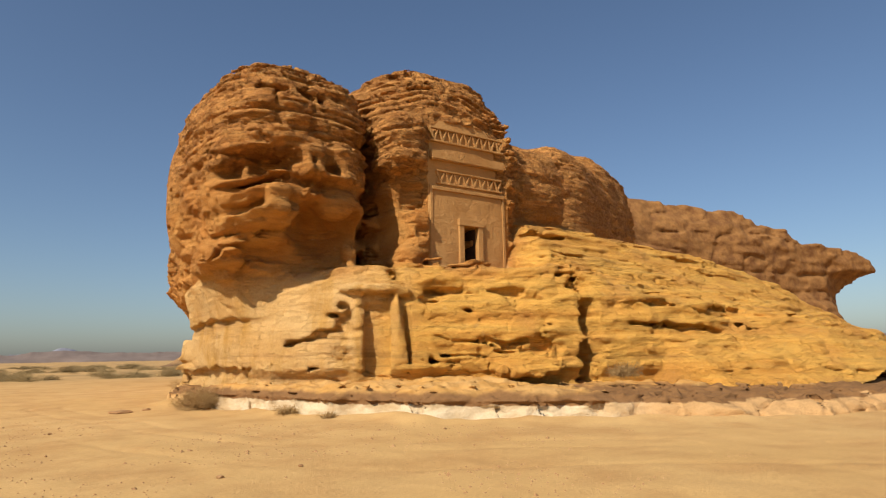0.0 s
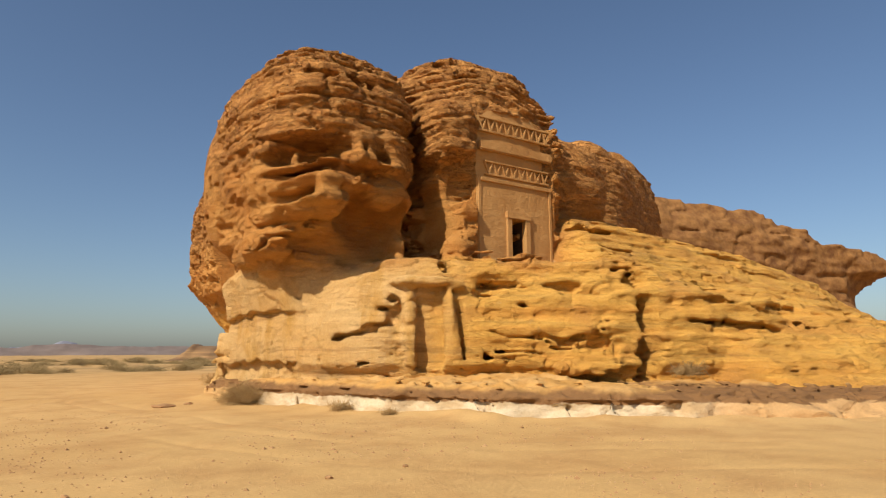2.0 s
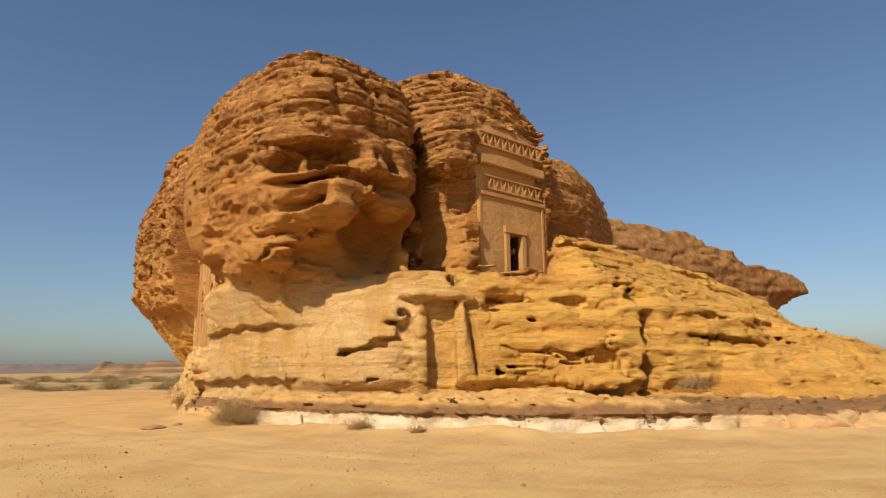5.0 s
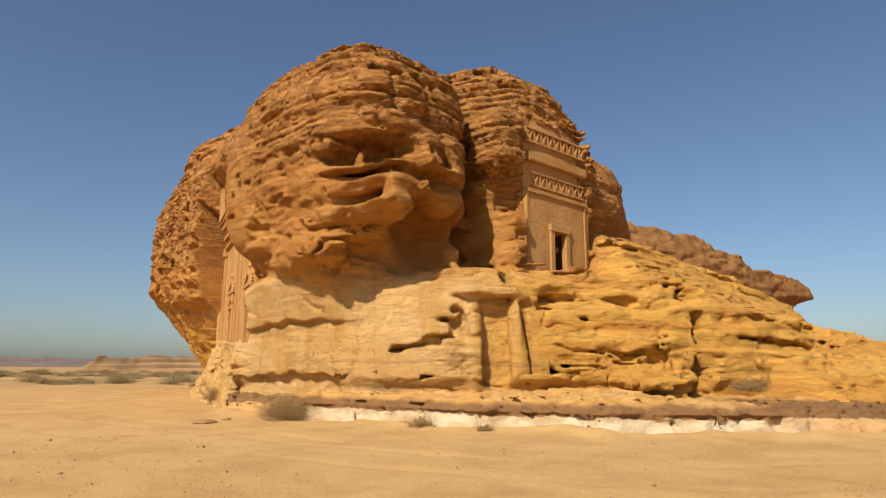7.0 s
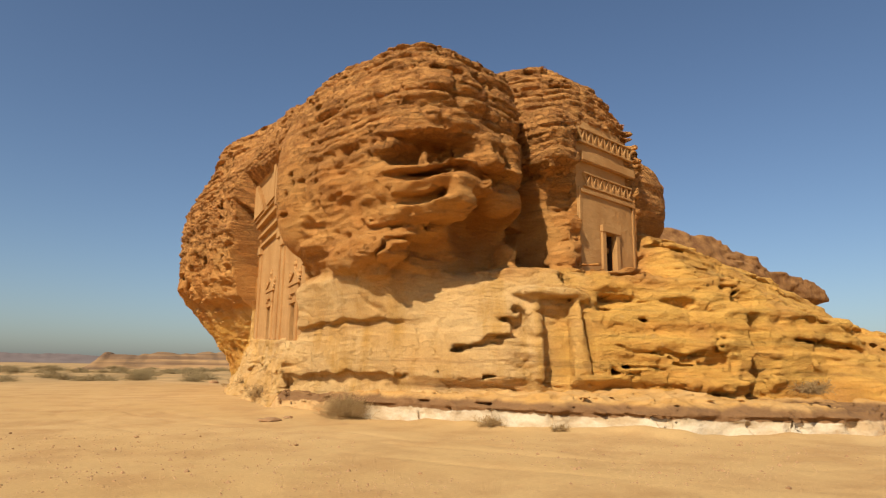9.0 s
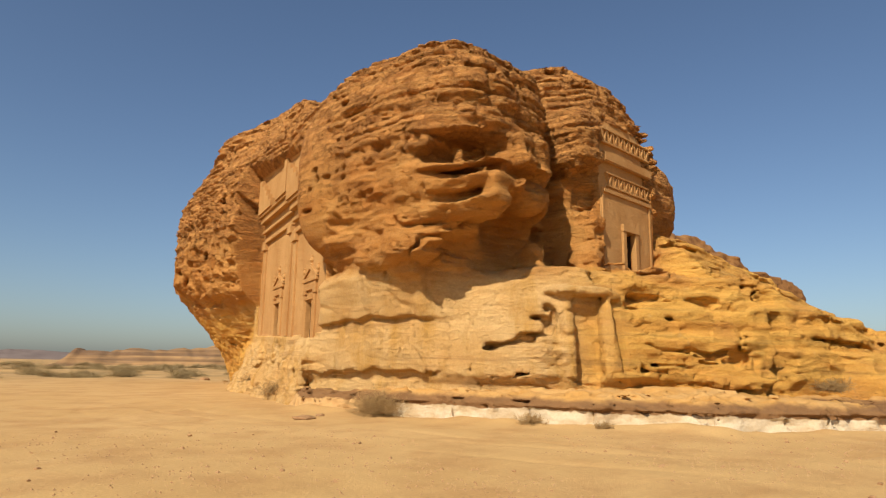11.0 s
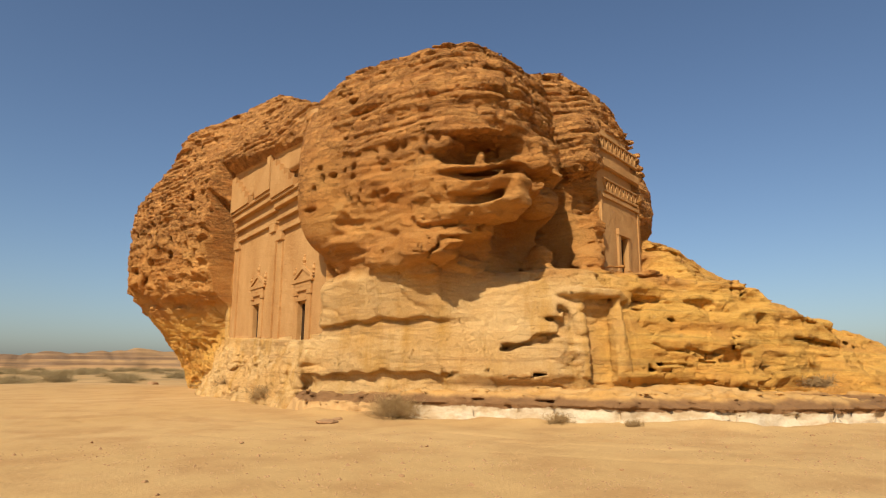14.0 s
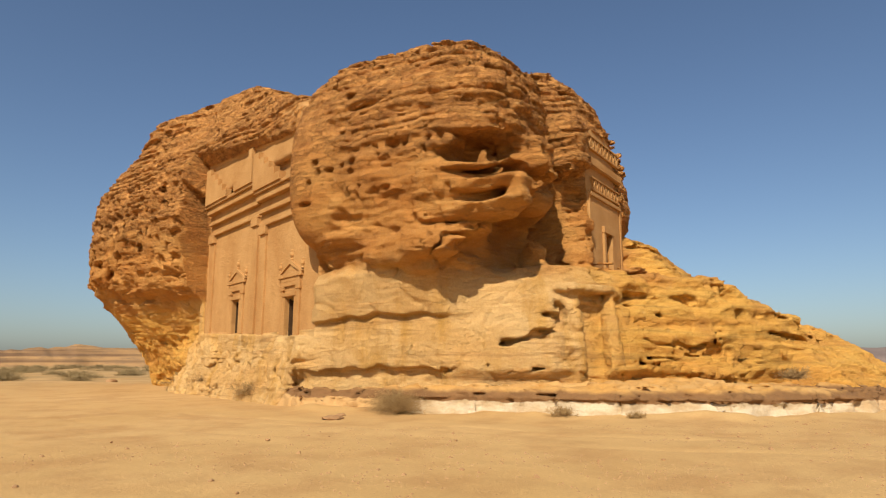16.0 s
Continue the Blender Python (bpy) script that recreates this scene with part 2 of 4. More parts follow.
def wave(x, y, z, seed=0):
    """Smooth random values about -1 to 1, one a unit cell."""
    x, y, z = x + seed * 7.31, y + seed * 3.77, z + seed * 5.13
    ix, iy, iz = np.floor(x), np.floor(y), np.floor(z)
    fx, fy, fz = x - ix, y - iy, z - iz
    fx, fy, fz = (f * f * (3 - 2 * f) for f in (fx, fy, fz))
    ix, iy, iz = (i.astype(np.int32) % 48 for i in (ix, iy, iz))
    jx, jy, jz = (ix + 1) % 48, (iy + 1) % 48, (iz + 1) % 48
    L = LATTICE
    c0 = (L[ix, iy, iz] * (1 - fx) + L[jx, iy, iz] * fx) * (1 - fy) + (L[ix, jy, iz] * (1 - fx) + L[jx, jy, iz] * fx) * fy
    c1 = (L[ix, iy, jz] * (1 - fx) + L[jx, iy, jz] * fx) * (1 - fy) + (L[ix, jy, jz] * (1 - fx) + L[jx, jy, jz] * fx) * fy
    return (c0 * (1 - fz) + c1 * fz) * 2 - 1


def ramp01(v, lo, hi):
    t = np.clip((v - lo) / (hi - lo), 0, 1)
    return t * t * (3 - 2 * t)


def smin(a, b, k):
    h = np.clip(0.5 + 0.5 * (b - a) / k, 0, 1)
    return b * (1 - h) + a * h - k * h * (1 - h)


def smax(a, b, k):
    return -smin(-a, -b, k)


def outline_field(xs, ys, corners):
    """Distance in plan to a polygon, negative inside, on a grid of xs by ys."""
    px, py = np.meshgrid(xs, ys, indexing="ij")
    best, inside = np.full(px.shape, 1e9), np.zeros(px.shape, bool)
    for (ax, ay), (bx, by) in zip(corners, corners[1:] + corners[:1]):
        ex, ey = bx - ax, by - ay
        t = np.clip(((px - ax) * ex + (py - ay) * ey) / (ex * ex + ey * ey), 0, 1)
        best = np.minimum(best, (px - ax - t * ex) ** 2 + (py - ay - t * ey) ** 2)
        cross = ((ay > py) != (by > py)) & (px < (bx - ax) * (py - ay) / (by - ay + 1e-12) + ax)
        inside ^= cross
    return (np.sqrt(best) * np.where(inside, -1, 1)).astype(np.float32)


class Rock:
    """A solid on a grid: forms are joined or cut, then the skin is drawn as a mesh."""

    def __init__(self, xs, ys, zs):
        self.xs, self.ys, self.zs = (np.asarray(a, np.float32) for a in (xs, ys, zs))
        self.X, self.Y, self.Z = self.xs[:, None, None], self.ys[None, :, None], self.zs[None, None, :]
        self.f = np.full((len(xs), len(ys), len(zs)), 50.0, np.float32)

    def window(self, lo, hi):
        return tuple(slice(max(int(np.searchsorted(a, l)) - 1, 0), int(np.searchsorted(a, h)) + 1)
                     for a, l, h in zip((self.xs, self.ys, self.zs), lo, hi))

    def blob(self, centre, radii, power=2.0, join=0.4, cut=False, turn=0.0):
        """Joins (or cuts out) a rounded form, turned about z by some degrees."""
        reach = max(radii[0], radii[1]) + join + 0.8
        w = self.window((centre[0] - reach, centre[1] - reach, centre[2] - radii[2] - join - 0.8),
                        (centre[0] + reach, centre[1] + reach, centre[2] + radii[2] + join + 0.8))
        if 0 in (w[0].stop - w[0].start, w[1].stop - w[1].start, w[2].stop - w[2].start):
            return
        x, y, z = self.X[w[0]] - centre[0], self.Y[:, w[1]] - centre[1], self.Z[:, :, w[2]] - centre[2]
        if turn:
            c, s = math.cos(radians(turn)), math.sin(radians(turn))
            x, y = x * c + y * s, y * c - x * s
        q = (np.abs(x / radii[0]) ** power + np.abs(y / radii[1]) ** power + np.abs(z / radii[2]) ** power) ** (1 / power)
        d = (q - 1) * min(radii)
        part_f = self.f[w]
        self.f[w] = smax(part_f, -d, join) if cut else smin(part_f, d, join)

    def block(self, lo, hi, cut=False, join=0.1):
        w = self.window([a - join - 0.5 for a in lo], [a + join + 0.5 for a in hi])
        x, y, z = self.X[w[0]], self.Y[:, w[1]], self.Z[:, :, w[2]]
        d = np.maximum(np.maximum(np.maximum(lo[0] - x, x - hi[0]), np.maximum(lo[1] - y, y - hi[1])), np.maximum(lo[2] - z, z - hi[2]))
        self.f[w] = smax(self.f[w], -d, join) if cut else smin(self.f[w], d, join)

    def skin(self):
        """The zero surface of the field: one place per crossed cell, one quad per crossed edge."""
        f = self.f
        s = f < 0
        count = np.zeros(tuple(n - 1 for n in s.shape), np.int8)
        for a in (0, 1):
            for b in (0, 1):
                for c in (0, 1):
                    count += s[a:s.shape[0] - 1 + a, b:s.shape[1] - 1 + b, c:s.shape[2] - 1 + c]
        cell = np.argwhere((count > 0) & (count < 8))
        index = np.full(count.shape, -1, np.int32)
        index[tuple(cell.T)] = np.arange(len(cell))
        axes = (self.xs, self.ys, self.zs)
        total, hits = np.zeros((len(cell), 3), np.float32), np.zeros(len(cell), np.float32)
        for ax in range(3):
            others = [i for i in range(3) if i != ax]
            for p in (0, 1):
                for q in (0, 1):
                    a = cell.copy()
                    a[:, others[0]] += p
                    a[:, others[1]] += q
                    b = a.copy()
                    b[:, ax] += 1
                    fa, fb = f[tuple(a.T)], f[tuple(b.T)]
                    m = (fa < 0) != (fb < 0)
                    t = np.where(m, fa / np.where(m, fa - fb, 1), 0)
                    for i in range(3):
                        va = axes[i][a[:, i]]
                        total[:, i] += np.where(m, va + t * (axes[i][b[:, i]] - va), 0)
                    hits += m
        places = total / hits[:, None]
        quads = []
        for ax in range(3):
            o1, o2 = [(1, 2), (2, 0), (0, 1)][ax]
            n = [slice(1, -1)] * 3
            lo, hi = list(n), list(n)
            lo[ax], hi[ax] = slice(0, -1), slice(1, None)
            sa, sb = s[tuple(lo)], s[tuple(hi)]
            for flip in (False, True):
                e = np.argwhere((sa & ~sb) if not flip else (~sa & sb))
                base = e + 1
                base[:, ax] -= 1
                ring = []
                for d1, d2 in ((-1, -1), (0, -1), (0, 0), (-1, 0)):
                    c = base.copy()
                    c[:, o1] += d1
                    c[:, o2] += d2
                    ring.append(index[tuple(c.T)])
                quads.append(np.stack(ring[::-1] if flip else ring, 1))
        return places, np.concatenate(quads)


def steps(*spans):
    """Grid lines: spans of (from, to, spacing) end to end."""
    out = []
    for lo, hi, h in spans:
        out.append(np.arange(lo, hi - h * 0.5, h))
    return np.concatenate(out + [[spans[-1][1]]])


# ---- the sandstone massif ----
FACE_AT, FACE_TURN = (10.87, 44.4), 72.84       # foot of the double tomb's wall, and the way it runs
UX, UY = math.cos(radians(FACE_TURN)), math.sin(radians(FACE_TURN))


def massif():
    r = Rock(steps((5.8, 27, 0.11), (27, 44, 0.2), (44, 70, 0.45)),
             steps((14.5, 19, 0.16), (19, 42, 0.11), (42, 60, 0.15), (60, 86, 0.25)),
             steps((-0.6, 18.4, 0.095), (18.4, 27.0, 0.17)))
    X, Y, Z = r.X, r.Y, r.Z
    x2, y2 = np.meshgrid(r.xs, r.ys, indexing="ij")

    # lower tier with its shelf: a bulging pale slab on the west, stepped ledges on the south
    low = outline_field(r.xs, r.ys, [(9.2, 41.5), (9.3, 38), (9.5, 35), (9.9, 33), (11.4, 30.6), (12.8, 28.7), (15.4, 26.6), (18.2, 25.2),
                                     (20.5, 23.6), (23.6, 22.0), (26.3, 20.6), (30, 19.6), (36, 20.5), (44, 23), (58, 28), (62, 40), (40, 60), (20, 70), (15.8, 60), (13.4, 52), (11.4, 45)])
    south = np.interp(r.zs, [-1, 0.6, 1.4, 1.9, 3.5, 4.4, 5.2, 6.5, 8, 11], [0.0, 0.0, 0.05, -0.4, -0.2, 0.0, 0.2, 0.6, 1.5, 4.0]).astype(np.float32)
    warped = Z + (0.26 * wave(x2 * 0.28, y2 * 0.28, 0 * x2, 23) + 0.15 * wave(x2 * 1.2, y2 * 1.2, 0 * x2, 24))[:, :, None].astype(np.float32)
    west = np.interp(warped, [-1, 0.6, 1.5, 1.8, 1.95, 3.0, 4.2, 4.38, 4.5, 5.2, 6.4, 7.2, 11], [0.45, 0.45, 0.62, 0.5, 0.1, -0.05, 0.0, 0.12, -0.32, -0.5, -0.9, -0.4, 2.0]).astype(np.float32)
    is_west = ramp01(y2 - x2, 20.0, 24.5)[:, :, None].astype(np.float32) * (1 - ramp01(y2, 39.5, 41.5))[:, :, None].astype(np.float32)

    inset = south[None, None, :] * (1 - is_west) + west * is_west
    shelf = 6.9 + 0.3 * ramp01(y2, 26.5, 29)
    slope = np.interp(y2, [17, 21, 23, 25.2, 26.6, 28, 31], [4.9, 5.6, 6.2, 7.1, 8.3, 9.9, 11.3]) - 0.06 * (x2 - 27) - 0.004 * np.maximum(x2 - 40, 0) ** 2
    top = shelf + (slope - shelf) * ramp01(x2, 23.7, 25.8)
    top = np.where(x2 < 16, 7.0, top)
    body = smax(low[:, :, None] + inset, (Z - top[:, :, None]) * 0.8, 0.4)
    r.f = np.minimum(r.f, body.astype(np.float32))
    # yellow slope running out of the tail
    foot = np.interp(r.xs, [20, 28, 37, 46, 70], [20.2, 17.0, 14.2, 15.0, 22.0])[:, None]
    hill = 1.2 + 0.72 * (y2 - foot) - 40.0 * (1 - ramp01(x2, 20.5, 27.5)) - 40.0 * ramp01(y2, 41, 50) - 0.5 * np.maximum(y2 - 40, 0) - 0.02 * np.maximum(x2 - 44, 0) ** 1.5
    hill = np.minimum(hill, top - 0.3)
    r.f = smin(r.f, ((Z - hill[:, :, None]) * 0.85).astype(np.float32), 0.35)

    # main mass behind, with the face of the double tomb
    back = outline_field(r.xs, r.ys, [(9.0, 41), (10.0, 46), (11.4, 52), (12.2, 58), (12.3, 63), (12.8, 68), (13.8, 73), (16.1, 78), (24, 84), (40, 76), (44, 52), (30, 40), (14, 36)])
    upper = np.interp(r.zs, [-1, 2, 3.5, 5, 7, 9, 11, 14.5, 16.5, 18.5, 20.5, 22.5, 24.3, 25.5, 27], [7, 5.6, 4.8, 3.7, 2.1, 0.3, 0.05, 0.0, 0.3, 0.9, 1.8, 3.0, 4.8, 9, 16]).astype(np.float32)
    r.f = smin(r.f, (back[:, :, None] * 1.0 + upper[None, None, :]) * 0.85, 0.4)
    # its near end is lower than its crest
    r.f = smax(r.f, ((Z - 17.0 - 0.5 * np.clip(Y - 41, 0, 30)) * 0.85 + 0 * X).astype(np.float32), 0.8)
    # its far end sinks and rounds off
    end = ((Y - 72.0) * 0.5 + (Z - 18.5) * 0.86 + 0 * X).astype(np.float32)
    r.f = smax(r.f, end, 1.8)

    # two domes and the block beside the single tomb
    r.blob((11.9, 35.6, 12.3), (4.55, 6.9, 6.15), 3.0, 0.3)
    r.blob((10.8, 37.8, 12.7), (3.3, 4.0, 5.3), 2.8, 0.3)
    r.blob((21.2, 35.6, 12.8), (5.5, 6.9, 7.7), 3.0, 0.3)
    r.blob((21.5, 37.4, 9.0), (5.2, 8.8, 5.2), 4.0, 0.3)
    r.blob((34.5, 40.5, 8.5), (9.0, 5.2, 5.0), 2.6, 0.6, turn=18)
    r.blob((27.5, 34.2, 13.3), (4.6, 4.6, 3.4), 2.8, 0.3)
    # higher block standing behind, drawn out along the slope
    r.blob((39.5, 41.8, 13.0), (8.0, 5.4, 7.1), 3.4, 0.5, turn=27)
    r.blob((50.5, 49.0, 14.0), (9.2, 6.0, 9.0), 3.4, 0.5, turn=27)
    r.blob((22.0, 46.0, 14.5), (9.0, 10.0, 5.5), 2.5, 1.0)
    r.blob((24.65, 29.9, 12.3), (0.6, 1.2, 3.9), 3.0, 0.2)
    r.blob((11.0, 37.6, 15.7), (2.9, 3.4, 2.5), 2.2, 0.5)
    r.blob((17.5, 63.0, 20.5), (4.0, 6.0, 2.6), 2.2, 0.6)

    # undercut mouth, brow and ledges of the near dome
    r.blob((13.2, 29.3, 8.7), (2.1, 2.7, 1.75), 2.3, 0.25, True, turn=-8)
    r.blob((11.3, 29.8, 7.6), (2.7, 2.1, 1.15), 2.2, 0.25, True, turn=-12)
    r.blob((9.45, 28.9, 11.95), (1.85, 2.1, 0.7), 4.0, 0.06, True)
    # leaning stack of thin shelves left standing in the alcove
    w = r.window((6.8, 27.4, 8.1), (13.0, 33.5, 12.4))
    x, y, z = r.X[w[0]], r.Y[:, w[1]], r.Z[:, :, w[2]]
    lean = z - 0.13 * (x - 8.2) + 0.16 * wave(x * 0.7 + 0 * y, y * 0.7 + 0 * x, 0 * x + 0 * y, 61)
    tread = np.interp(lean, [8.2, 8.5, 9.0, 9.3, 9.38, 9.75, 9.85, 10.2, 10.35, 10.42, 10.8, 10.9, 11.1, 11.18, 11.5, 12.2],
                      [0.0, 0.1, -0.25, -0.35, 0.45, 0.6, -0.1, -0.3, -0.32, 0.55, 0.7, 0.0, -0.1, 0.5, 0.7, 0.0])
    where = ramp01(x, 7.4, 8.3) * (1 - ramp01(x, 10.0, 10.9)) * (1 - ramp01(y, 31.3, 32.3)) * np.clip(0.75 + 0.6 * wave(x * 0.8 + 0 * y, y * 0.8 + 0 * x, z * 0.4, 62), 0.15, 1.2)
    r.f[w] += (tread * where).astype(np.float32)
    r.blob((10.1, 28.75, 9.9), (0.55, 0.45, 0.6), 4.0, 0.06)
    r.blob((8.9, 29.9, 11.25), (0.25, 0.3, 0.45), 2.4, 0.08)
    r.blob((11.2, 28.7, 12.3), (0.4, 0.8, 0.4), 2.2, 0.08, True)
    r.blob((11.8, 28.5, 11.7), (0.16, 0.5, 0.5), 2.4, 0.06, True)
    r.blob((11.15, 28.5, 11.5), (0.2, 0.5, 0.6), 2.4, 0.06, True)
    r.blob((11.5, 28.6, 11.75), (0.17, 0.3, 1.0), 2.0, 0.14)
    r.blob((12.1, 28.62, 11.8), (0.2, 0.26, 1.05), 2.0, 0.14)
    r.blob((11.85, 28.7, 12.75), (0.55, 0.4, 0.4), 2.2, 0.15)
    r.blob((11.8, 28.7, 10.85), (0.35, 0.35, 0.22), 2.2, 0.12)
    r.blob((13.0, 28.9, 11.6), (0.5, 0.8, 0.9), 2.2, 0.15, True)
    r.blob((13.5, 30.0, 10.6), (1.1, 1.3, 1.1), 2.2, 0.3)
    # dark hollows in a line below the summit
    for hx, hw in ((9.6, 0.3), (10.3, 0.5), (11.6, 0.4), (12.5, 0.3)):
        r.blob((hx, 29.3, 15.75 - 0.1 * (hx - 10.3)), (hw, 1.1, 0.26), 2.2, 0.08, True)
    # chin hanging over the pale wall
    r.blob((8.6, 34.0, 7.9), (1.0, 2.9, 1.2), 2.4, 0.3)
    r.blob((9.2, 33.3, 7.1), (0.8, 1.2, 0.8), 2.2, 0.3)
    # cleft between the domes
    r.blob((15.9, 29.0, 12.8), (0.52, 4.4, 7.4), 2.4, 0.2, True, turn=-6)
    r.blob((16.3, 29.4, 9.1), (1.1, 2.8, 2.4), 2.4, 0.25, True)
    # blocky lip and buttress left of the single tomb
    r.blob((17.3, 29.7, 14.0), (1.35, 1.5, 2.0), 3.0, 0.2)
    r.blob((17.4, 28.6, 10.7), (1.25, 1.15, 1.6), 2.6, 0.12, True)
    r.blob((18.1, 29.3, 8.6), (0.65, 0.9, 1.6), 2.6, 0.3)
    r.blob((17.4, 28.9, 7.6), (0.7, 0.8, 0.8), 2.2, 0.4)
    r.blob((14.5, 30.2, 7.2), (0.4, 0.8, 1.1), 2.0, 0.35)
    # arched niche, its posts and the notch of the lower tier
    r.blob((14.62, 27.2, 3.45), (0.78, 0.5, 1.95), 6.0, 0.05, True, turn=-38)
    r.blob((14.6, 27.25, 5.72), (1.35, 0.5, 0.22), 3.0, 0.1, turn=-32)
    r.blob((15.75, 26.55, 5.5), (0.42, 0.32, 0.2), 2.4, 0.1, turn=-20)
    r.blob((13.6, 28.3, 5.75), (0.6, 0.4, 0.2), 2.4, 0.1, turn=-45)
    r.blob((15.85, 26.3, 3.7), (0.22, 0.6, 1.55), 2.6, 0.06, True)
    r.blob((15.35, 26.62, 3.9), (0.13, 0.3, 1.5), 2.4, 0.08)
    r.blob((15.5, 26.5, 2.4), (0.2, 0.32, 0.8), 2.4, 0.12)
    r.blob((13.9, 27.85, 3.4), (0.2, 0.3, 2.2), 2.4, 0.3)
    for cx, cy, cz, rx, rz in ((13.3, 28.45, 4.95, 0.26, 0.18), (13.3, 28.4, 4.1, 0.26, 0.36), (13.55, 28.2, 4.6, 0.13, 0.3), (12.7, 28.9, 3.45, 0.26, 0.14), (12.9, 28.7, 4.5, 0.09, 0.06)):
        r.blob((cx, cy, cz), (rx, 0.5, rz), 2.4, 0.06, True, turn=-45)
    # cracks and small overhangs of the lower tier: each a run from place to place, with its height and depth
    for run, high, deep in (
            (((11.5, 30.5, 3.05), (12.4, 29.3, 3.4), (13.1, 28.5, 3.75)), 0.09, 0.42),
            (((16.9, 25.6, 3.8), (18.0, 25.0, 3.5), (19.1, 24.5, 3.15), (20.0, 23.7, 2.8), (20.9, 23.2, 3.25), (22.2, 22.75, 3.7)), 0.15, 0.6),
            (((15.95, 25.8, 4.2), (16.6, 26.0, 5.0), (17.8, 25.9, 5.6)), 0.14, 0.45),
            (((20.45, 24.2, 5.6), (20.35, 23.8, 4.85)), 0.16, 0.35),
            (((24.1, 22.4, 4.0), (25.5, 20.95, 3.95), (27.9, 20.0, 3.8), (30.1, 19.6, 3.5)), 0.07, 0.3),
            (((26.0, 20.8, 5.0), (27.6, 20.5, 4.9)), 0.12, 0.4),
            (((25.0, 21.4, 4.9), (24.95, 21.1, 4.2)), 0.2, 0.25),
            (((18.6, 23.3, 1.45), (19.8, 22.5, 1.6), (20.8, 21.6, 1.75)), 0.12, 0.5),
            (((16.9, 26.0, 2.2), (17.6, 25.6, 2.45)), 0.1, 0.4),
            (((9.9, 32.8, 1.9), (11.1, 30.9, 2.05), (11.8, 29.9, 1.9), (12.9, 28.5, 2.0)), 0.1, 0.42),
            (((24.0, 23.6, 6.35), (25.4, 23.2, 6.4), (26.4, 23.4, 6.4)), 0.09, 0.45),
            (((24.6, 25.2, 7.2), (26.4, 25.2, 7.05), (27.6, 25.3, 7.0)), 0.09, 0.5),
            (((25.4, 27.7, 9.5), (26.6, 27.6, 9.45), (28.0, 27.9, 9.6)), 0.13, 0.6),
            (((26.6, 26.6, 8.2), (28.0, 26.5, 8.2)), 0.1, 0.45),
            (((31.5, 19.9, 5.0), (33.5, 20.0, 4.7), (35.5, 20.2, 4.4)), 0.13, 0.4),
            (((32.4, 19.8, 4.3), (32.7, 19.6, 3.6)), 0.2, 0.3)):
        for (ax, ay, az), (bx, by, bz) in zip(run, run[1:]):
            n = max(int(math.dist((ax, ay, az), (bx, by, bz)) / 0.22), 1)
            for i in range(n + 1):
                k = i / n
                swellings = 0.75 + 0.5 * math.sin(i * 2.3 + ax * 7) * math.cos(i * 0.9 + ay)
                r.blob((ax + (bx - ax) * k, ay + (by - ay) * k, az + (bz - az) * k), (0.26, 0.75 * deep * swellings, 0.8 * high * swellings), 2.2, 0.04, True, turn=-38)
    r.blob((18.8, 25.4, 4.62), (0.4, 0.45, 0.13), 2.6, 0.04, True, turn=-35)
    r.blob((19.1, 25.2, 4.78), (0.22, 0.4, 0.2), 2.6, 0.04, True, turn=-35)
    r.blob((21.3, 23.0, 2.95), (0.4, 0.5, 0.34), 2.2, 0.06, True, turn=-30)
    # broken slabs on the shelf before the single tomb
    for cx, cy, cz, rx, ry in ((17.6, 27.7, 7.12, 0.9, 0.5), (18.7, 27.5, 7.3, 0.7, 0.45), (19.6, 27.3, 7.22, 0.8, 0.4), (18.3, 27.9, 7.5, 0.8, 0.4), (20.6, 26.9, 7.15, 0.6, 0.3)):
        r.blob((cx, cy, cz), (rx, ry, 0.13), 4.0, 0.04, turn=-15 + 9 * (cx - 19))
    r.blob((23.7, 22.2, 3.75), (0.38, 1.2, 1.85), 4.0, 0.06, True)
    r.blob((20.4, 22.9, 1.7), (1.6, 1.1, 0.35), 2.2, 0.2, turn=-25)

    # recess of the single tomb, and the chamber behind its doorway
    r.block((18.75, 24.0, 7.3), (24.1, 28.72, 15.7), True, 0.06)
    r.block((21.0, 28.0, 7.35), (22.0, 31.5, 9.7), True, 0.05)

    # bank of broken stone below the doors of the double tomb
    w = r.window((5.8, 38, -0.6), (20, 66, 6))
    x, y, z = X[w[0]] - FACE_AT[0], Y[:, w[1]] - FACE_AT[1], Z[:, :, w[2]]
    u, v = x * UX + y * UY, -x * UY + y * UX
    d = np.maximum(np.maximum((z - 4.2 + 2.5 * v - 0.03 * (u - 6)) * 0.37, -2.4 - u + 0 * z), np.maximum(u - 15.5, -1.5 - v) + 0 * z)
    r.f[w] = smin(r.f[w], d.astype(np.float32), 0.3)

    # bedding, blocks and roughness, close to the skin only
    near = np.nonzero(np.abs(r.f) < 0.75)
    px, py, pz = r.xs[near[0]], r.ys[near[1]], r.zs[near[2]]
    flat = (py > 28.3) & (py < 29.2) & (px > 18.5) & (px < 24.4) & (pz > 7.2) & (pz < 15.8)
    crown = ramp01(pz + 0.9 * wave(px * 0.3, py * 0.3, pz * 0.3, 1), 12.3, 13.2)
    crown = crown * (1 - 0.75 * ramp01(px, 24.8, 26.5) * (py < 45))
    lower = 1 - ramp01(pz, 6.2, 7.4)
    lower = np.where((px > 24.3) & (py < 31.5), 1 - ramp01(pz, 10.5, 11.5), lower)
    pale = lower * ramp01(py - px, 14.5, 17.5) * (1 - ramp01(py, 39.5, 41))
    east = lower * (1 - pale) * (py < 40)
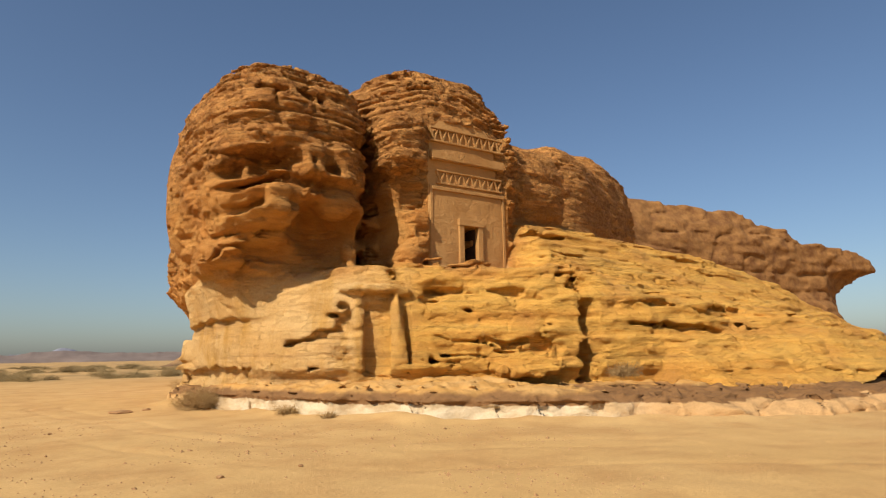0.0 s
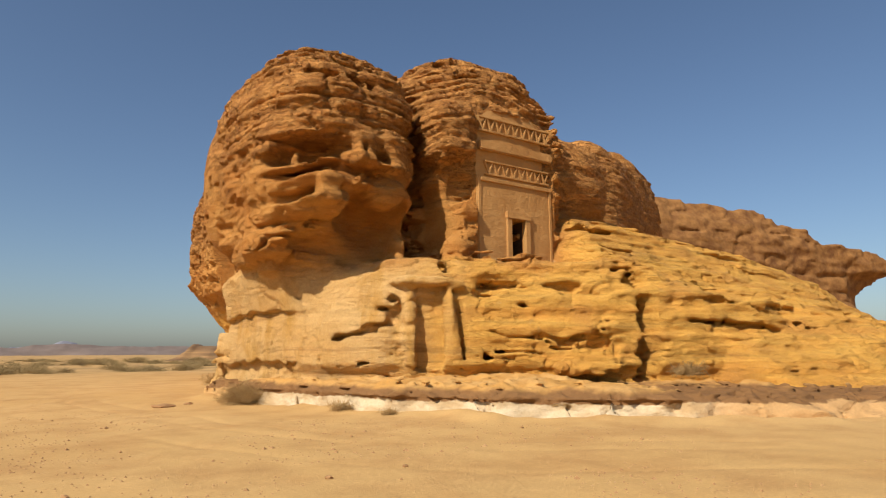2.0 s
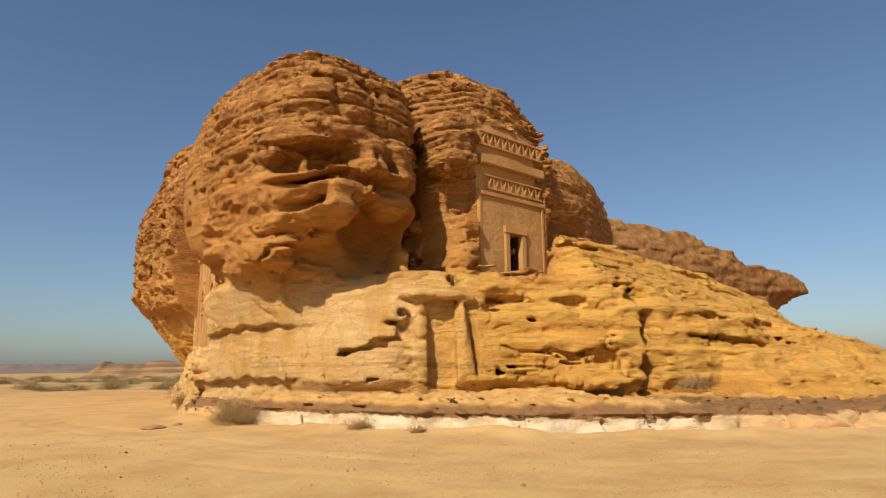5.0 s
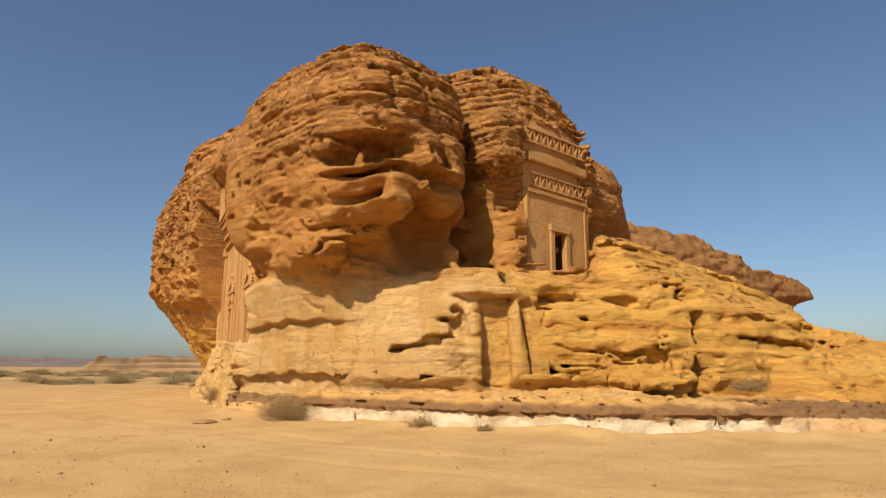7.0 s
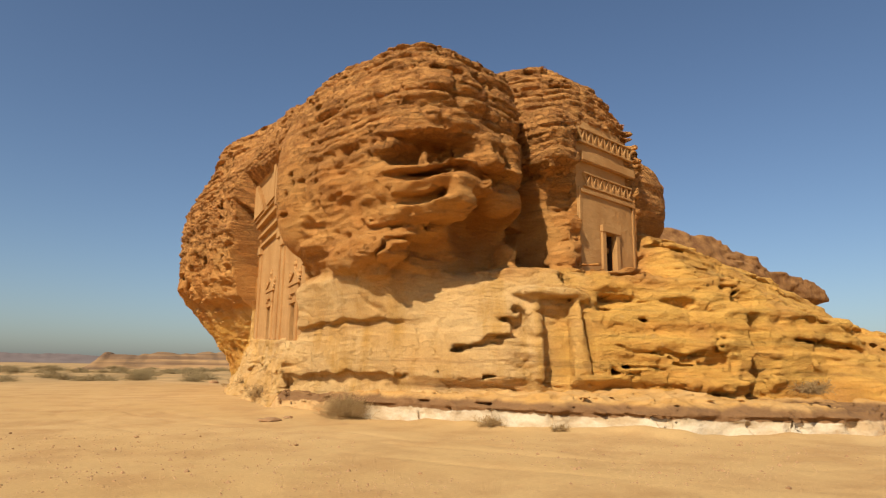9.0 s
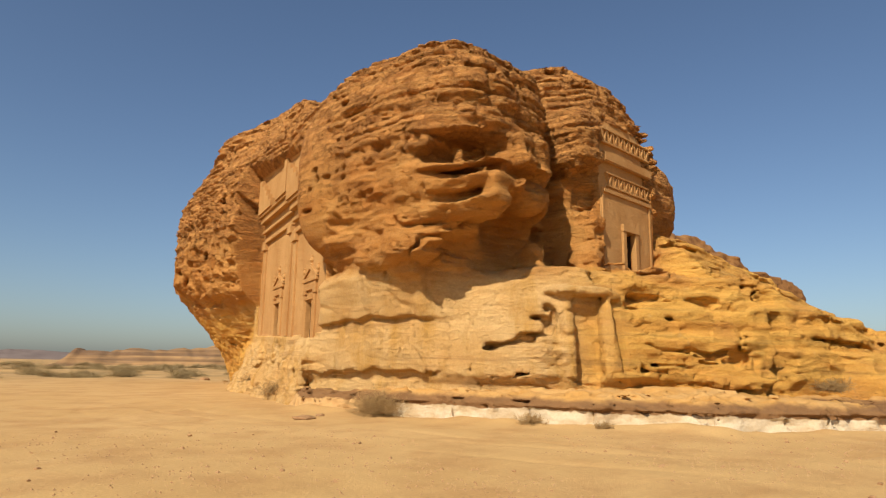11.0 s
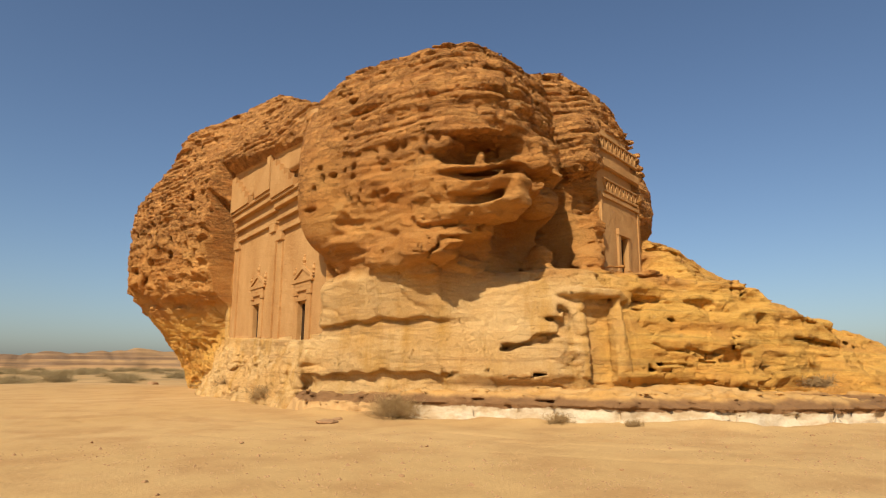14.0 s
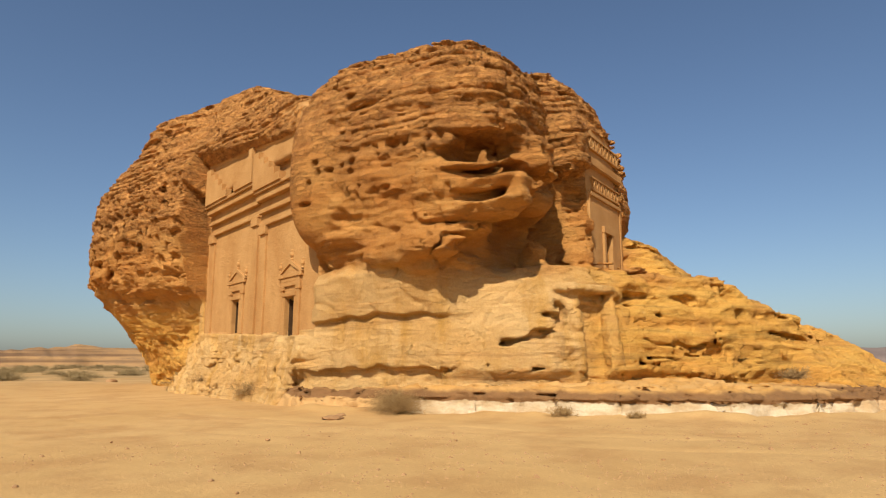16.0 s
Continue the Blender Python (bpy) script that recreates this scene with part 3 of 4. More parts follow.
    east = east * (1 - 0.85 * ramp01(px, 13.2, 13.8) * (1 - ramp01(px, 16.0, 16.8)))
    tail = ramp01(px, 24, 28) * (py < 40)
    mid = (1 - crown) * (1 - lower)
    shift = 0.5 * wave(px * 0.22, py * 0.22, pz * 0.1, 2) + 0.14 * wave(px * 0.9, py * 0.9, pz * 0.5, 3)
    zz = pz + shift
    bed = np.interp(zz, np.arange(-3, 32, 0.22), RNG.random(160)).astype(np.float32)
    # courses of blocks split by joints
    row = np.floor(zz / 0.4)
    g = np.abs(zz / 0.4 - row - 0.5) * 2
    groove = np.clip((g - 0.66) / 0.2, 0, 1)
    along = (px * 0.8 + py * 0.6) / 0.8 + np.sin(row * 12.9898) * 43.7 + 0.2 * wave(px, py, pz, 10)
    h = np.abs(along - np.floor(along) - 0.5) * 2
    joint = np.clip((h - 0.78) / 0.22, 0, 1) * (wave(px * 0.5, py * 0.5, row * 0.7, 4) > -0.25)
    blockness = np.clip(0.65 + 0.7 * wave(px * 0.25, py * 0.25, pz * 0.25, 8), 0.1, 1.2)
    d = 0.17 * wave(px * 0.45, py * 0.45, pz * 0.55, 5) * (1 - 0.6 * east - 0.5 * crown) + (0.08 * wave(px * 1.1, py * 1.1, pz * 1.6, 6) + 0.06 * wave(px * 2.6, py * 2.6, pz * 3.6, 7)) * (1 - 0.75 * pale)
    terrace = wave(px * 0.33, py * 0.33, pz * 1.9 + 0.5 * shift, 63) * 3.0 + 0.35 * wave(px * 2.2, py * 2.2, pz * 3.0, 64)
    d += 0.13 * (np.floor(terrace) + ramp01(terrace - np.floor(terrace), 0.0, 0.3)) * (0.65 * mid + 0.48 * east + 0.12 * crown)
    proud = np.sin(row * 78.233 + np.floor(along) * 37.719) * 43758.5453
    shard = wave(px * 0.6, py * 0.6, pz * 3.4 + shift, 65) * 2.2
    d += 0.10 * (np.floor(shard) + ramp01(shard - np.floor(shard), 0.0, 0.22)) * (0.4 * mid + 0.5 * east + 0.12 * crown)
    d += crown * (0.15 * groove + 0.17 * joint + 0.13 * (proud - np.floor(proud) - 0.5)) * blockness
    d += (0.16 * (bed - 0.5)) * (0.5 + crown) * (1 - 0.8 * pale)
    # crisp wandering cracks, long in plan
    c1 = np.abs(wave(px * 0.42, py * 0.42, pz * 1.25 + 0.6 * shift, 27))
    c2 = np.abs(wave(px * 1.0, py * 1.0, pz * 2.3, 28))
    rough = 1 - 0.8 * pale
    d += rough * (0.26 * np.clip(1 - c1 / 0.06, 0, 1) * np.clip(0.6 + wave(px * 0.35, py * 0.35, pz * 0.4, 29), 0, 1) + 0.15 * np.clip(1 - c2 / 0.09, 0, 1) * np.clip(0.4 + crown + wave(px * 0.4, py * 0.4, pz * 0.5, 30), 0, 1))
    # overhanging shelves of the lower tier
    q = (pz + 1.1 * shift + 0.25 * wave(px * 0.35, py * 0.35, pz * 0.2, 15)) / 1.05
    saw = q - np.floor(q)
    ledges = np.where(saw < 0.82, 0.82 - saw, (saw - 0.82) * 4.5)
    d += east * (1 - 0.45 * tail) * 0.16 * (ledges - 0.4) * np.clip(0.55 + wave(px * 0.3, py * 0.3, np.floor(q) * 0.9, 9), 0, 1.2)
    fissure = np.abs(wave(px * 0.4, py * 0.4, pz * 0.25 + np.floor(q) * 0.6, 16))
    d += east * 0.16 * np.clip(1 - fissure / 0.045, 0, 1)
    q2 = (pz + 0.8 * shift) / 0.37
    saw2 = q2 - np.floor(q2)
    d += (east * 0.10 + 0.10 * mid) * (np.where(saw2 < 0.8, 0.8 - saw2, (saw2 - 0.8) * 4) - 0.4) * np.clip(0.4 + wave(px * 0.5, py * 0.5, np.floor(q2) * 0.7, 22), 0, 1)
    d *= 1 - 0.6 * lower * ramp01(px, 13.2, 13.8) * (1 - ramp01(px, 16.2, 16.8)) * (py < 32)
    # caverns and pits of the weathered belts
    pits = np.clip(wave(px * 1.15, py * 1.15, pz * 1.5, 17) - 0.32, 0, 1)
    belt = mid * ramp01(35.0 - px - 0.4 * py, 9.0, 14.0) * ramp01(pz, 8.0, 9.0)
    d += 1.1 * pits * np.maximum(belt * ramp01(wave(px * 0.3, py * 0.3, pz * 0.8, 18), -0.2, 0.2), 0.25 * mid)
    fine = np.clip(wave(px * 2.0, py * 2.0, pz * 1.4, 19) - 0.25, 0, 1)
    bank = (py > 41) & (pz < 4.4)
    d += bank * (0.16 * wave(px * 1.3, py * 1.3, pz * 0.5, 25) + 0.14 * wave(px * 3.1, py * 3.1, pz * 0.9, 26) + 0.12 * wave(px * 5, py * 5, pz * 2.2, 32) + 0.3 * np.clip(1 - np.abs(wave(px * 1.1, py * 1.1, pz * 0.7, 31)) / 0.12, 0, 1))
    d += 1.3 * fine * ramp01(py, 56, 59) * ramp01(pz, 8, 9.5) * (1 - ramp01(pz, 15.5, 18))
    # flutes on the slab, spalled edges
    d += pale * (0.05 * wave(px * 1.8, py * 1.8, pz * 0.3, 20) + 0.12 * np.clip(1 - np.abs(wave(px * 0.5, py * 0.5, pz * 0.35, 21)) / 0.04, 0, 1))
    # hollows worn smooth: the mouth, the concave wall beside the single tomb, the blocks in the lee
    calm = ramp01(px, 10.8, 12.0) * (1 - ramp01(px, 15.4, 15.8)) * ramp01(pz, 6.8, 7.2) * (1 - ramp01(pz, 9.8, 10.6)) * (py < 33)
    calm = np.maximum(calm, (px > 15.4) * (px < 17.5) * (pz > 7.8) * (1 - ramp01(pz, 11.8, 12.4)) * (py < 31.5))
    calm = np.maximum(calm, ramp01(px, 24.9, 25.6) * ramp01(pz, 10.3, 11.0) * (py < 55) * (1 - crown) * 0.8)
    calm = np.maximum(calm, (px > 7.6) * (px < 11.4) * (py < 31.6) * (pz > 8.6) * (pz < 12.5) * 0.72)
    d *= 1 - 0.75 * calm
    r.f[near] += (d * np.where(flat, 0.04, 1.0)).astype(np.float32)

    # recess of the double tomb, in the wall's own directions, cut clean through the roughness
    w = r.window((5.8, 39, 3.0), (20, 66, 20))
    x, y, z = X[w[0]] - FACE_AT[0], Y[:, w[1]] - FACE_AT[1], Z[:, :, w[2]]
    u, v = x * UX + y * UY, -x * UY + y * UX
    d = np.maximum(np.maximum(np.abs(v + 1.6) - 1.9, np.abs(u - 5.0) - 9.4), np.maximum(z - 14.0, 1.0 - z) + 0 * u)
    r.f[w] = np.minimum(r.f[w], d.astype(np.float32))
    side = u - 13.9 + 0.3 * np.maximum(v, 0) - 0.06 * (z - 8)
    d = np.maximum(np.maximum(-v, -4.2 - u), np.maximum(side, np.maximum(4.1 + 0.04 * (u - 8) - z, z - 14.2 - 0.6 * v)))
    r.f[w] = smax(r.f[w], -d, 0.08)
    d = np.maximum(np.maximum(0.5 - v, -3.2 - u), np.maximum(u - 13.3, np.maximum(13.0 - z + 0 * u, z - 15.6 - 0.1 * u - 0.8 * (v - 0.5))))
    r.f[w] = smax(r.f[w], -d, 0.12)
    # the far roof of the recess hangs over like a hood
    for at, half, lo, hi in ((7.8, 0.6, 4.1, 6.4), (-0.5, 0.6, 3.7, 5.95)):
        d = np.maximum(np.maximum(np.abs(u - at) - half, np.abs(v + 1.0) - 2.2), np.maximum(lo - z, z - hi) + 0 * u)
        r.f[w] = smax(r.f[w], -d, 0.04)
    # the near dome stands before the recess
    r.blob((9.9, 39.3, 12.2), (2.7, 2.4, 4.3), 2.8, 0.2)
    rng = np.random.default_rng(8)
    # larger pits on the west faces
    for row_z, n in ((12.25, 5), (11.2, 4), (10.3, 5), (9.4, 3)):
        for i in range(n):
            y0 = 31.0 + rng.random() * 9
            r.blob((7.3, y0, row_z + rng.normal() * 0.15), (0.5, 0.12 + 0.4 * rng.random() ** 2, 0.10 + 0.2 * rng.random()), 2, 0.08, True)
    for y0, z0, ry, rz in ((31.55, 12.4, 0.26, 0.3), (32.1, 12.35, 0.15, 0.22), (32.35, 11.9, 0.14, 0.2), (33.5, 12.4, 0.22, 0.2), (34.1, 12.45, 0.36, 0.24), (36.5, 11.95, 0.36, 0.22),
                           (37.2, 11.85, 0.22, 0.16), (38.0, 11.75, 0.26, 0.14), (36.75, 10.4, 0.16, 0.26), (36.0, 10.6, 0.12, 0.14), (38.6, 11.7, 0.14, 0.22), (36.7, 15.4, 0.34, 0.16), (31.2, 9.9, 0.2, 0.4)):
        r.blob((7.45, y0, z0), (0.7, ry, rz), 2.2, 0.05, True)
    for i in range(70):
        y0 = 58 + 18 * rng.random()
        x0 = np.interp(y0, [58, 63, 68, 73, 78], [12.3, 12.5, 13.2, 14.4, 16.5])
        r.blob((x0, y0, 8.5 + 7 * rng.random()), (0.7, 0.16 + 0.2 * rng.random(), 0.25 + 0.4 * rng.random()), 2, 0.06, True)
    return r.skin()


def split_skin(whole, places, quads, kind, names):
    """Parts of one thing that share one smooth skin: kind numbers the part of each quad."""
    a, b, c, d = (places[quads[:, i]] for i in range(4))
    n = np.cross(c - a, d - b)
    vn = np.zeros_like(places)
    for i in range(4):
        for k in range(3):
            vn[:, k] += np.bincount(quads[:, i], n[:, k], len(places))
    vn /= np.linalg.norm(vn, axis=1)[:, None] + 1e-9
    for k, (name, label, material) in enumerate(names):
        q = quads[kind == k]
        used, inv = np.unique(q, return_inverse=True)
        ob = mesh_object(name, places[used], inv.reshape(-1, 4), material)
        ob.data.normals_split_custom_set_from_vertices(vn[used])
        ob.parent = whole
        tagged(ob, label)
    return whole


def massif_parts(places, quads):
    """The outcrop as one thing with its great forms as parts."""
    whole = tagged(new("sandstone_massif"), "huge weathered orange sandstone outcrop with carved tombs", "rock outcrop")
    x, y, z = places[quads].mean(1).T
    kind = np.full(len(quads), 4)
    kind[(y < 41.0) & (z > 7.0) & (x < 15.9)] = 1
    kind[(y < 41.0) & (z > 7.25) & (x >= 15.9) & (x < 25.3)] = 2
    kind[(y < 56.0) & (z > 10.0) & (x >= 25.3)] = 3
    kind[(kind == 4) & (y < 40.5) & (z < 12.0)] = 0
    u, v = (x - FACE_AT[0]) * UX + (y - FACE_AT[1]) * UY, -(x - FACE_AT[0]) * UY + (y - FACE_AT[1]) * UX
    kind[(y > 28.55) & (y < 28.9) & (x > 18.7) & (x < 24.15) & (z > 7.25) & (z < 15.75)] = 5
    kind[(u > -4.3) & (u < 13.95) & (v > -0.2) & (v < 0.12) & (z > 4.0) & (z < 14.3)] = 6
    kind[(u > -3.3) & (u < 13.4) & (v > 0.3) & (v < 0.62) & (z > 13.0) & (z < 17.4)] = 6
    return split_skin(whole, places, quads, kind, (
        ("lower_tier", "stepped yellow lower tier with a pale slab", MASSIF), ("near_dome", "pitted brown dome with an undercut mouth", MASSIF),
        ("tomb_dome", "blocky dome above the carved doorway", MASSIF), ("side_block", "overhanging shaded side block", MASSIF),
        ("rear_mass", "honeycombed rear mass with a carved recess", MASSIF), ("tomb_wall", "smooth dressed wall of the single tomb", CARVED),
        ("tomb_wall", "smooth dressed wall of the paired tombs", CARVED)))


massif_parts(*massif())


# ---- the pale ledge at its foot ----
def ledge():
    r = Rock(steps((6.6, 30, 0.13), (30, 60, 0.4)), steps((9, 46, 0.13), (46, 60, 0.25)), steps((-0.4, 2.3, 0.075)))
    x2, y2 = np.meshgrid(r.xs, r.ys, indexing="ij")
    edge = outline_field(r.xs, r.ys, [(14, 58), (11.6, 50), (9.6, 45), (7.9, 40.3), (8.6, 36), (9.4, 32), (10.7, 27), (11.8, 24.2), (13.5, 20.5), (16.8, 18.0), (20.4, 15.2),
                                      (26, 12.4), (36, 11.0), (58, 14), (58, 40), (30, 58)])
    wob = 0.55 * wave(x2 * 0.5, y2 * 0.5, 0 * x2, 3) + 0.25 * wave(x2 * 1.7, y2 * 1.7, 0 * x2, 4)
    cell = np.floor((0.8 * y2 - 0.6 * x2) / 1.15 + 0.6 * wave(x2 * 0.4, y2 * 0.4, 0 * x2, 9))
    edge = edge + (wob + 0.14 * np.sin(cell * 12.9898)).astype(np.float32)
    rise = np.clip(-edge, 0, 20)
    rim = 0.74 - 0.3 * ramp01(y2, 33, 40) - 0.5 * ramp01(x2, 17.0, 22)
    topz = rim + 0.55 * np.minimum(rise, 0.7) + 0.055 * rise + 0.08 * wave(x2 * 0.7, y2 * 0.7, 0 * x2, 5) + 0.06 * wave(x2 * 2.3, y2 * 2.3, 0 * x2, 6)
    topz = np.minimum(topz, 1.8)
    prof = np.interp(r.zs, [-0.4, 0.0, 0.35, 0.66, 0.72, 0.95, 1.05, 2.3], [-0.25, -0.02, 0.15, 0.22, 0.0, 0.06, 0.15, 0.6]).astype(np.float32)
    r.f = smax(edge[:, :, None] + prof[None, None, :], r.Z - topz[:, :, None], 0.06).astype(np.float32)
    near = np.nonzero(np.abs(r.f) < 0.5)
    px, py, pz = r.xs[near[0]], r.ys[near[1]], r.zs[near[2]]
    crack = np.abs(wave(px * 0.8, py * 0.8, pz * 0.25, 6)) < 0.06
    r.f[near] += (0.24 * crack * (pz < 0.95) + 0.13 * wave(px * 1.5, py * 1.5, pz * 3, 7) + (0.05 + 0.09 * (pz > 0.55)) * wave(px * 3.4, py * 3.4, pz * 7, 8)).astype(np.float32)
    return r.skin()


def ledge_parts(places, quads):
    whole = tagged(new("rock_ledge"), "low pale ledge of layered stone skirting the outcrop's foot", "rock ledge")
    z = places[quads].mean(1)[:, 2]
    kind = np.where(z < 0.62, 0, np.where(z < 0.9, 1, 2))
    return split_skin(whole, places, quads, kind, (("white_band", "cracked whitish lower band", LEDGE), ("brown_band", "thin brown capping layer", LEDGE), ("apron", "sandy yellow top of the ledge", LEDGE)))


ledge_parts(*ledge())


# ---- ground, one sheet to the horizon ----
LEDGE_FOOT = [(7.7, 40.3), (8.5, 36), (9.3, 32), (10.6, 27), (11.7, 24.2), (13.4, 20.4), (16.7, 17.9), (20.3, 15.1), (26, 12.4)]


def ground_height(x, y):
    """Gentle swells, with sand drifted against the ledge's foot and shallow wheel ruts."""
    near_foot = np.full(np.shape(x), 1e9)
    for (ax, ay), (bx, by) in zip(LEDGE_FOOT, LEDGE_FOOT[1:]):
        ex, ey = bx - ax, by - ay
        t = np.clip(((x - ax) * ex + (y - ay) * ey) / (ex * ex + ey * ey), 0, 1)
        near_foot = np.minimum(near_foot, np.hypot(x - ax - t * ex, y - ay - t * ey))
    drift = np.exp(-(near_foot / 1.1) ** 2) * np.clip(0.12 + 0.28 * wave(x * 0.35, y * 0.35, 0 * x, 50) + 0.1 * wave(x * 1.3, y * 1.3, 0 * x, 51), 0, 0.5)
    across = near_foot + 0.8 * wave(x * 0.12, y * 0.12, 0 * x, 52)
    ruts = -0.022 * (1 + wave(x * 0.3, y * 0.3, 0 * x, 53)) * sum(np.exp(-((across - c) / 0.18) ** 2) for c in (5.2, 6.6, 9.5))
    return drift + ruts * (near_foot < 14) + swell(x, y)


def swell(x, y):
    near = 1 - ramp01(np.hypot(x - 5, y - 15), 40, 90)
    h = near * (0.05 * wave(x * 0.3, y * 0.3, 0 * x, 12) + 0.03 * wave(x * 1.1, y * 1.1, 0 * x, 13))
    return h + (1 - near) * 0.5 * wave(x * 0.05, y * 0.05, 0 * x, 14)


def ground():
    k = np.linspace(-1, 1, 620)
    spread = np.sign(k) * (42 * np.abs(k) + 3600 * np.abs(k) ** 9)
    gx, gy = np.meshgrid(spread + 6, spread + 20, indexing="ij")
    p = np.stack([gx, gy, ground_height(gx, gy)], -1).reshape(-1, 3)
    n = len(k)
    i = (np.arange(n - 1)[:, None] * n + np.arange(n - 1)[None, :]).ravel()
    return p, np.stack([i, i + n, i + n + 1, i + 1], 1)


tagged(mesh_object("ground", *ground(), SAND), "pale tan desert sand with gravel patches", "ground", kind="structure")


# ---- the single tomb: carved pieces on the wall at y = 28.72 ----
def thing(name, label, category, at=(0, 0, 0), turn=0.0, group=""):
    ob = new(name)
    ob.matrix_world = pose(*at, 0, 0, turn)
    return tagged(ob, label, category, group)


def tomb_frame(parent, x0, x1, z0, z1, wide, deep, name="door_frame"):
    """A raised frame round an opening: two jambs and a lintel. The wall is at y = 0, outwards is -y."""
    bm = bmesh.new()
    box(bm, (x0 - wide, -deep, z0), (x0, 0.15, z1), 0.03)
    part("jamb", bm, CARVED, parent)
    bm = bmesh.new()
    box(bm, (x1, -deep, z0), (x1 + wide, 0.15, z1), 0.03)
    part("jamb", bm, CARVED, parent)
    bm = bmesh.new()
    box(bm, (x0 - wide - 0.04, -deep - 0.05, z1), (x1 + wide + 0.04, 0.15, z1 + wide * 1.1), 0.03)
    part("lintel", bm, CARVED, parent)


def chamber(parent, x0, x1, z0, z1, depth):
    """Walls of the room behind a doorway, coloured near-black to paint in its shade."""
    bm = bmesh.new()
    e = 0.012
    for lo, hi in (((x0 - 0.1, 0.2, z0), (x0 + e, depth, z1)), ((x1 - e, 0.2, z0), (x1 + 0.1, depth, z1)), ((x0, depth - 0.1, z0), (x1, depth, z1)), ((x0, 0.2, z1 - e), (x1, depth, z1 + 0.1))):
        box(bm, lo, hi)
    part("chamber", bm, CHAMBER_SHADE, parent, "chamber behind the doorway, coloured near-black for its shade")


def zigzag_band(parent, x0, x1, z0, z1, n, back):
    """A frieze of small stepped triangles between two fillets."""
    h = z1 - z0
    for lo, hi, name in ((z0 - 0.12, z0, "fillet"), (z1, z1 + 0.10, "fillet")):
        bm = bmesh.new()
        box(bm, (x0, back - 0.10, lo), (x1, 0.1, hi), 0.03)
        part(name, bm, CARVED, parent)
    w = (x1 - x0) / n
    for i in range(n):
        a = x0 + i * w
        bm = bmesh.new()
        ring = [(a + 0.02 * w, z1), (a + 0.14 * w, z1), (a + 0.5 * w, z0 + 0.16 * h), (a + 0.86 * w, z1), (a + 0.98 * w, z1), (a + 0.60 * w, z0), (a + 0.40 * w, z0)]
        prism(bm, ring, back - 0.06, 0.1)
        part("crowstep", bm, CARVED, parent)


def single_tomb():
    t = thing("single_tomb", "carved tomb facade with two zigzag bands and dark doorway", "rock tomb", (0, 28.72, 0))
    zigzag_band(t, 18.8, 24.08, 14.55, 15.2, 9, 0.0)
    zigzag_band(t, 19.2, 23.9, 12.1, 12.7, 8, 0.0)
    bm = bmesh.new()
    prism(bm, [(18.8, 13.35), (24.08, 13.35), (24.08, 13.9), (18.8, 13.9)], -0.22, 0.1)
    bmesh.ops.bevel(bm, geom=bm.edges[:], offset=0.06, segments=2, affect="EDGES")
    part("cornice", bm, CARVED, t, "projecting rounded cornice")
    bm = bmesh.new()
    box(bm, (18.78, -0.03, 7.3), (18.95, 0.1, 11.9), 0.01)
    part("pilaster", bm, CARVED, t)
    bm = bmesh.new()
    box(bm, (23.92, -0.04, 7.3), (24.08, 0.1, 11.9), 0.01)
    part("pilaster", bm, CARVED, t)
    bm = bmesh.new()
    box(bm, (18.9, -0.10, 11.62), (24.05, 0.1, 11.84), 0.03)
    part("architrave", bm, CARVED, t)
    frame_ob = new("door_frame")
    frame_ob.parent = t
    tomb_frame(frame_ob, 21.0, 22.0, 7.35, 9.72, 0.34, 0.14)
    chamber(t, 21.0, 22.0, 7.3, 9.75, 2.7)


single_tomb()


# ---- the double tomb: two facades side by side on the long recessed wall ----
def stepped_block(parent, u0, u1, z0, z1, n, rising_left, deep):
    """Half of a crow-step crown: a stair of n treads against one end."""
    ring = [(u0, z0), (u1, z0)]
    du, dz = (u1 - u0) / n, (z1 - z0) / n
    if rising_left:
        ring = [(u1, z0)]
        for i in range(n):
            ring += [(u1 - i * du, z0 + (i + 1) * dz), (u1 - (i + 1) * du, z0 + (i + 1) * dz)]
        ring.append((u0, z0))
    else:
        ring = [(u0, z0)]
        for i in range(n):
            ring += [(u0 + i * du, z0 + (i + 1) * dz), (u0 + (i + 1) * du, z0 + (i + 1) * dz)]
        ring.append((u1, z0))
    bm = prism(bmesh.new(), ring, -0.5 - deep, -0.4)
    part("crowstep", bm, CARVED, parent, "tall half crowstep")


def urn(parent, x, z, s):
    """A small worn urn in relief."""
    rings = ((0.10, 0.0), (0.14, 0.08), (0.07, 0.16), (0.17, 0.34), (0.15, 0.48), (0.06, 0.56), (0.09, 0.64), (0.02, 0.74))
    bm = bmesh.new()
    prev = None
    for r, h in rings:
        ring = [bm.verts.new((x + s * r * math.cos(a), -0.03 + s * r * math.sin(a), z + s * h)) for a in (i * math.tau / 10 for i in range(10))]
        if prev:
            for i in range(10):
                bm.faces.new((prev[i - 1], prev[i], ring[i], ring[i - 1]))
        prev = ring
    part("urn", bm, CARVED, parent)


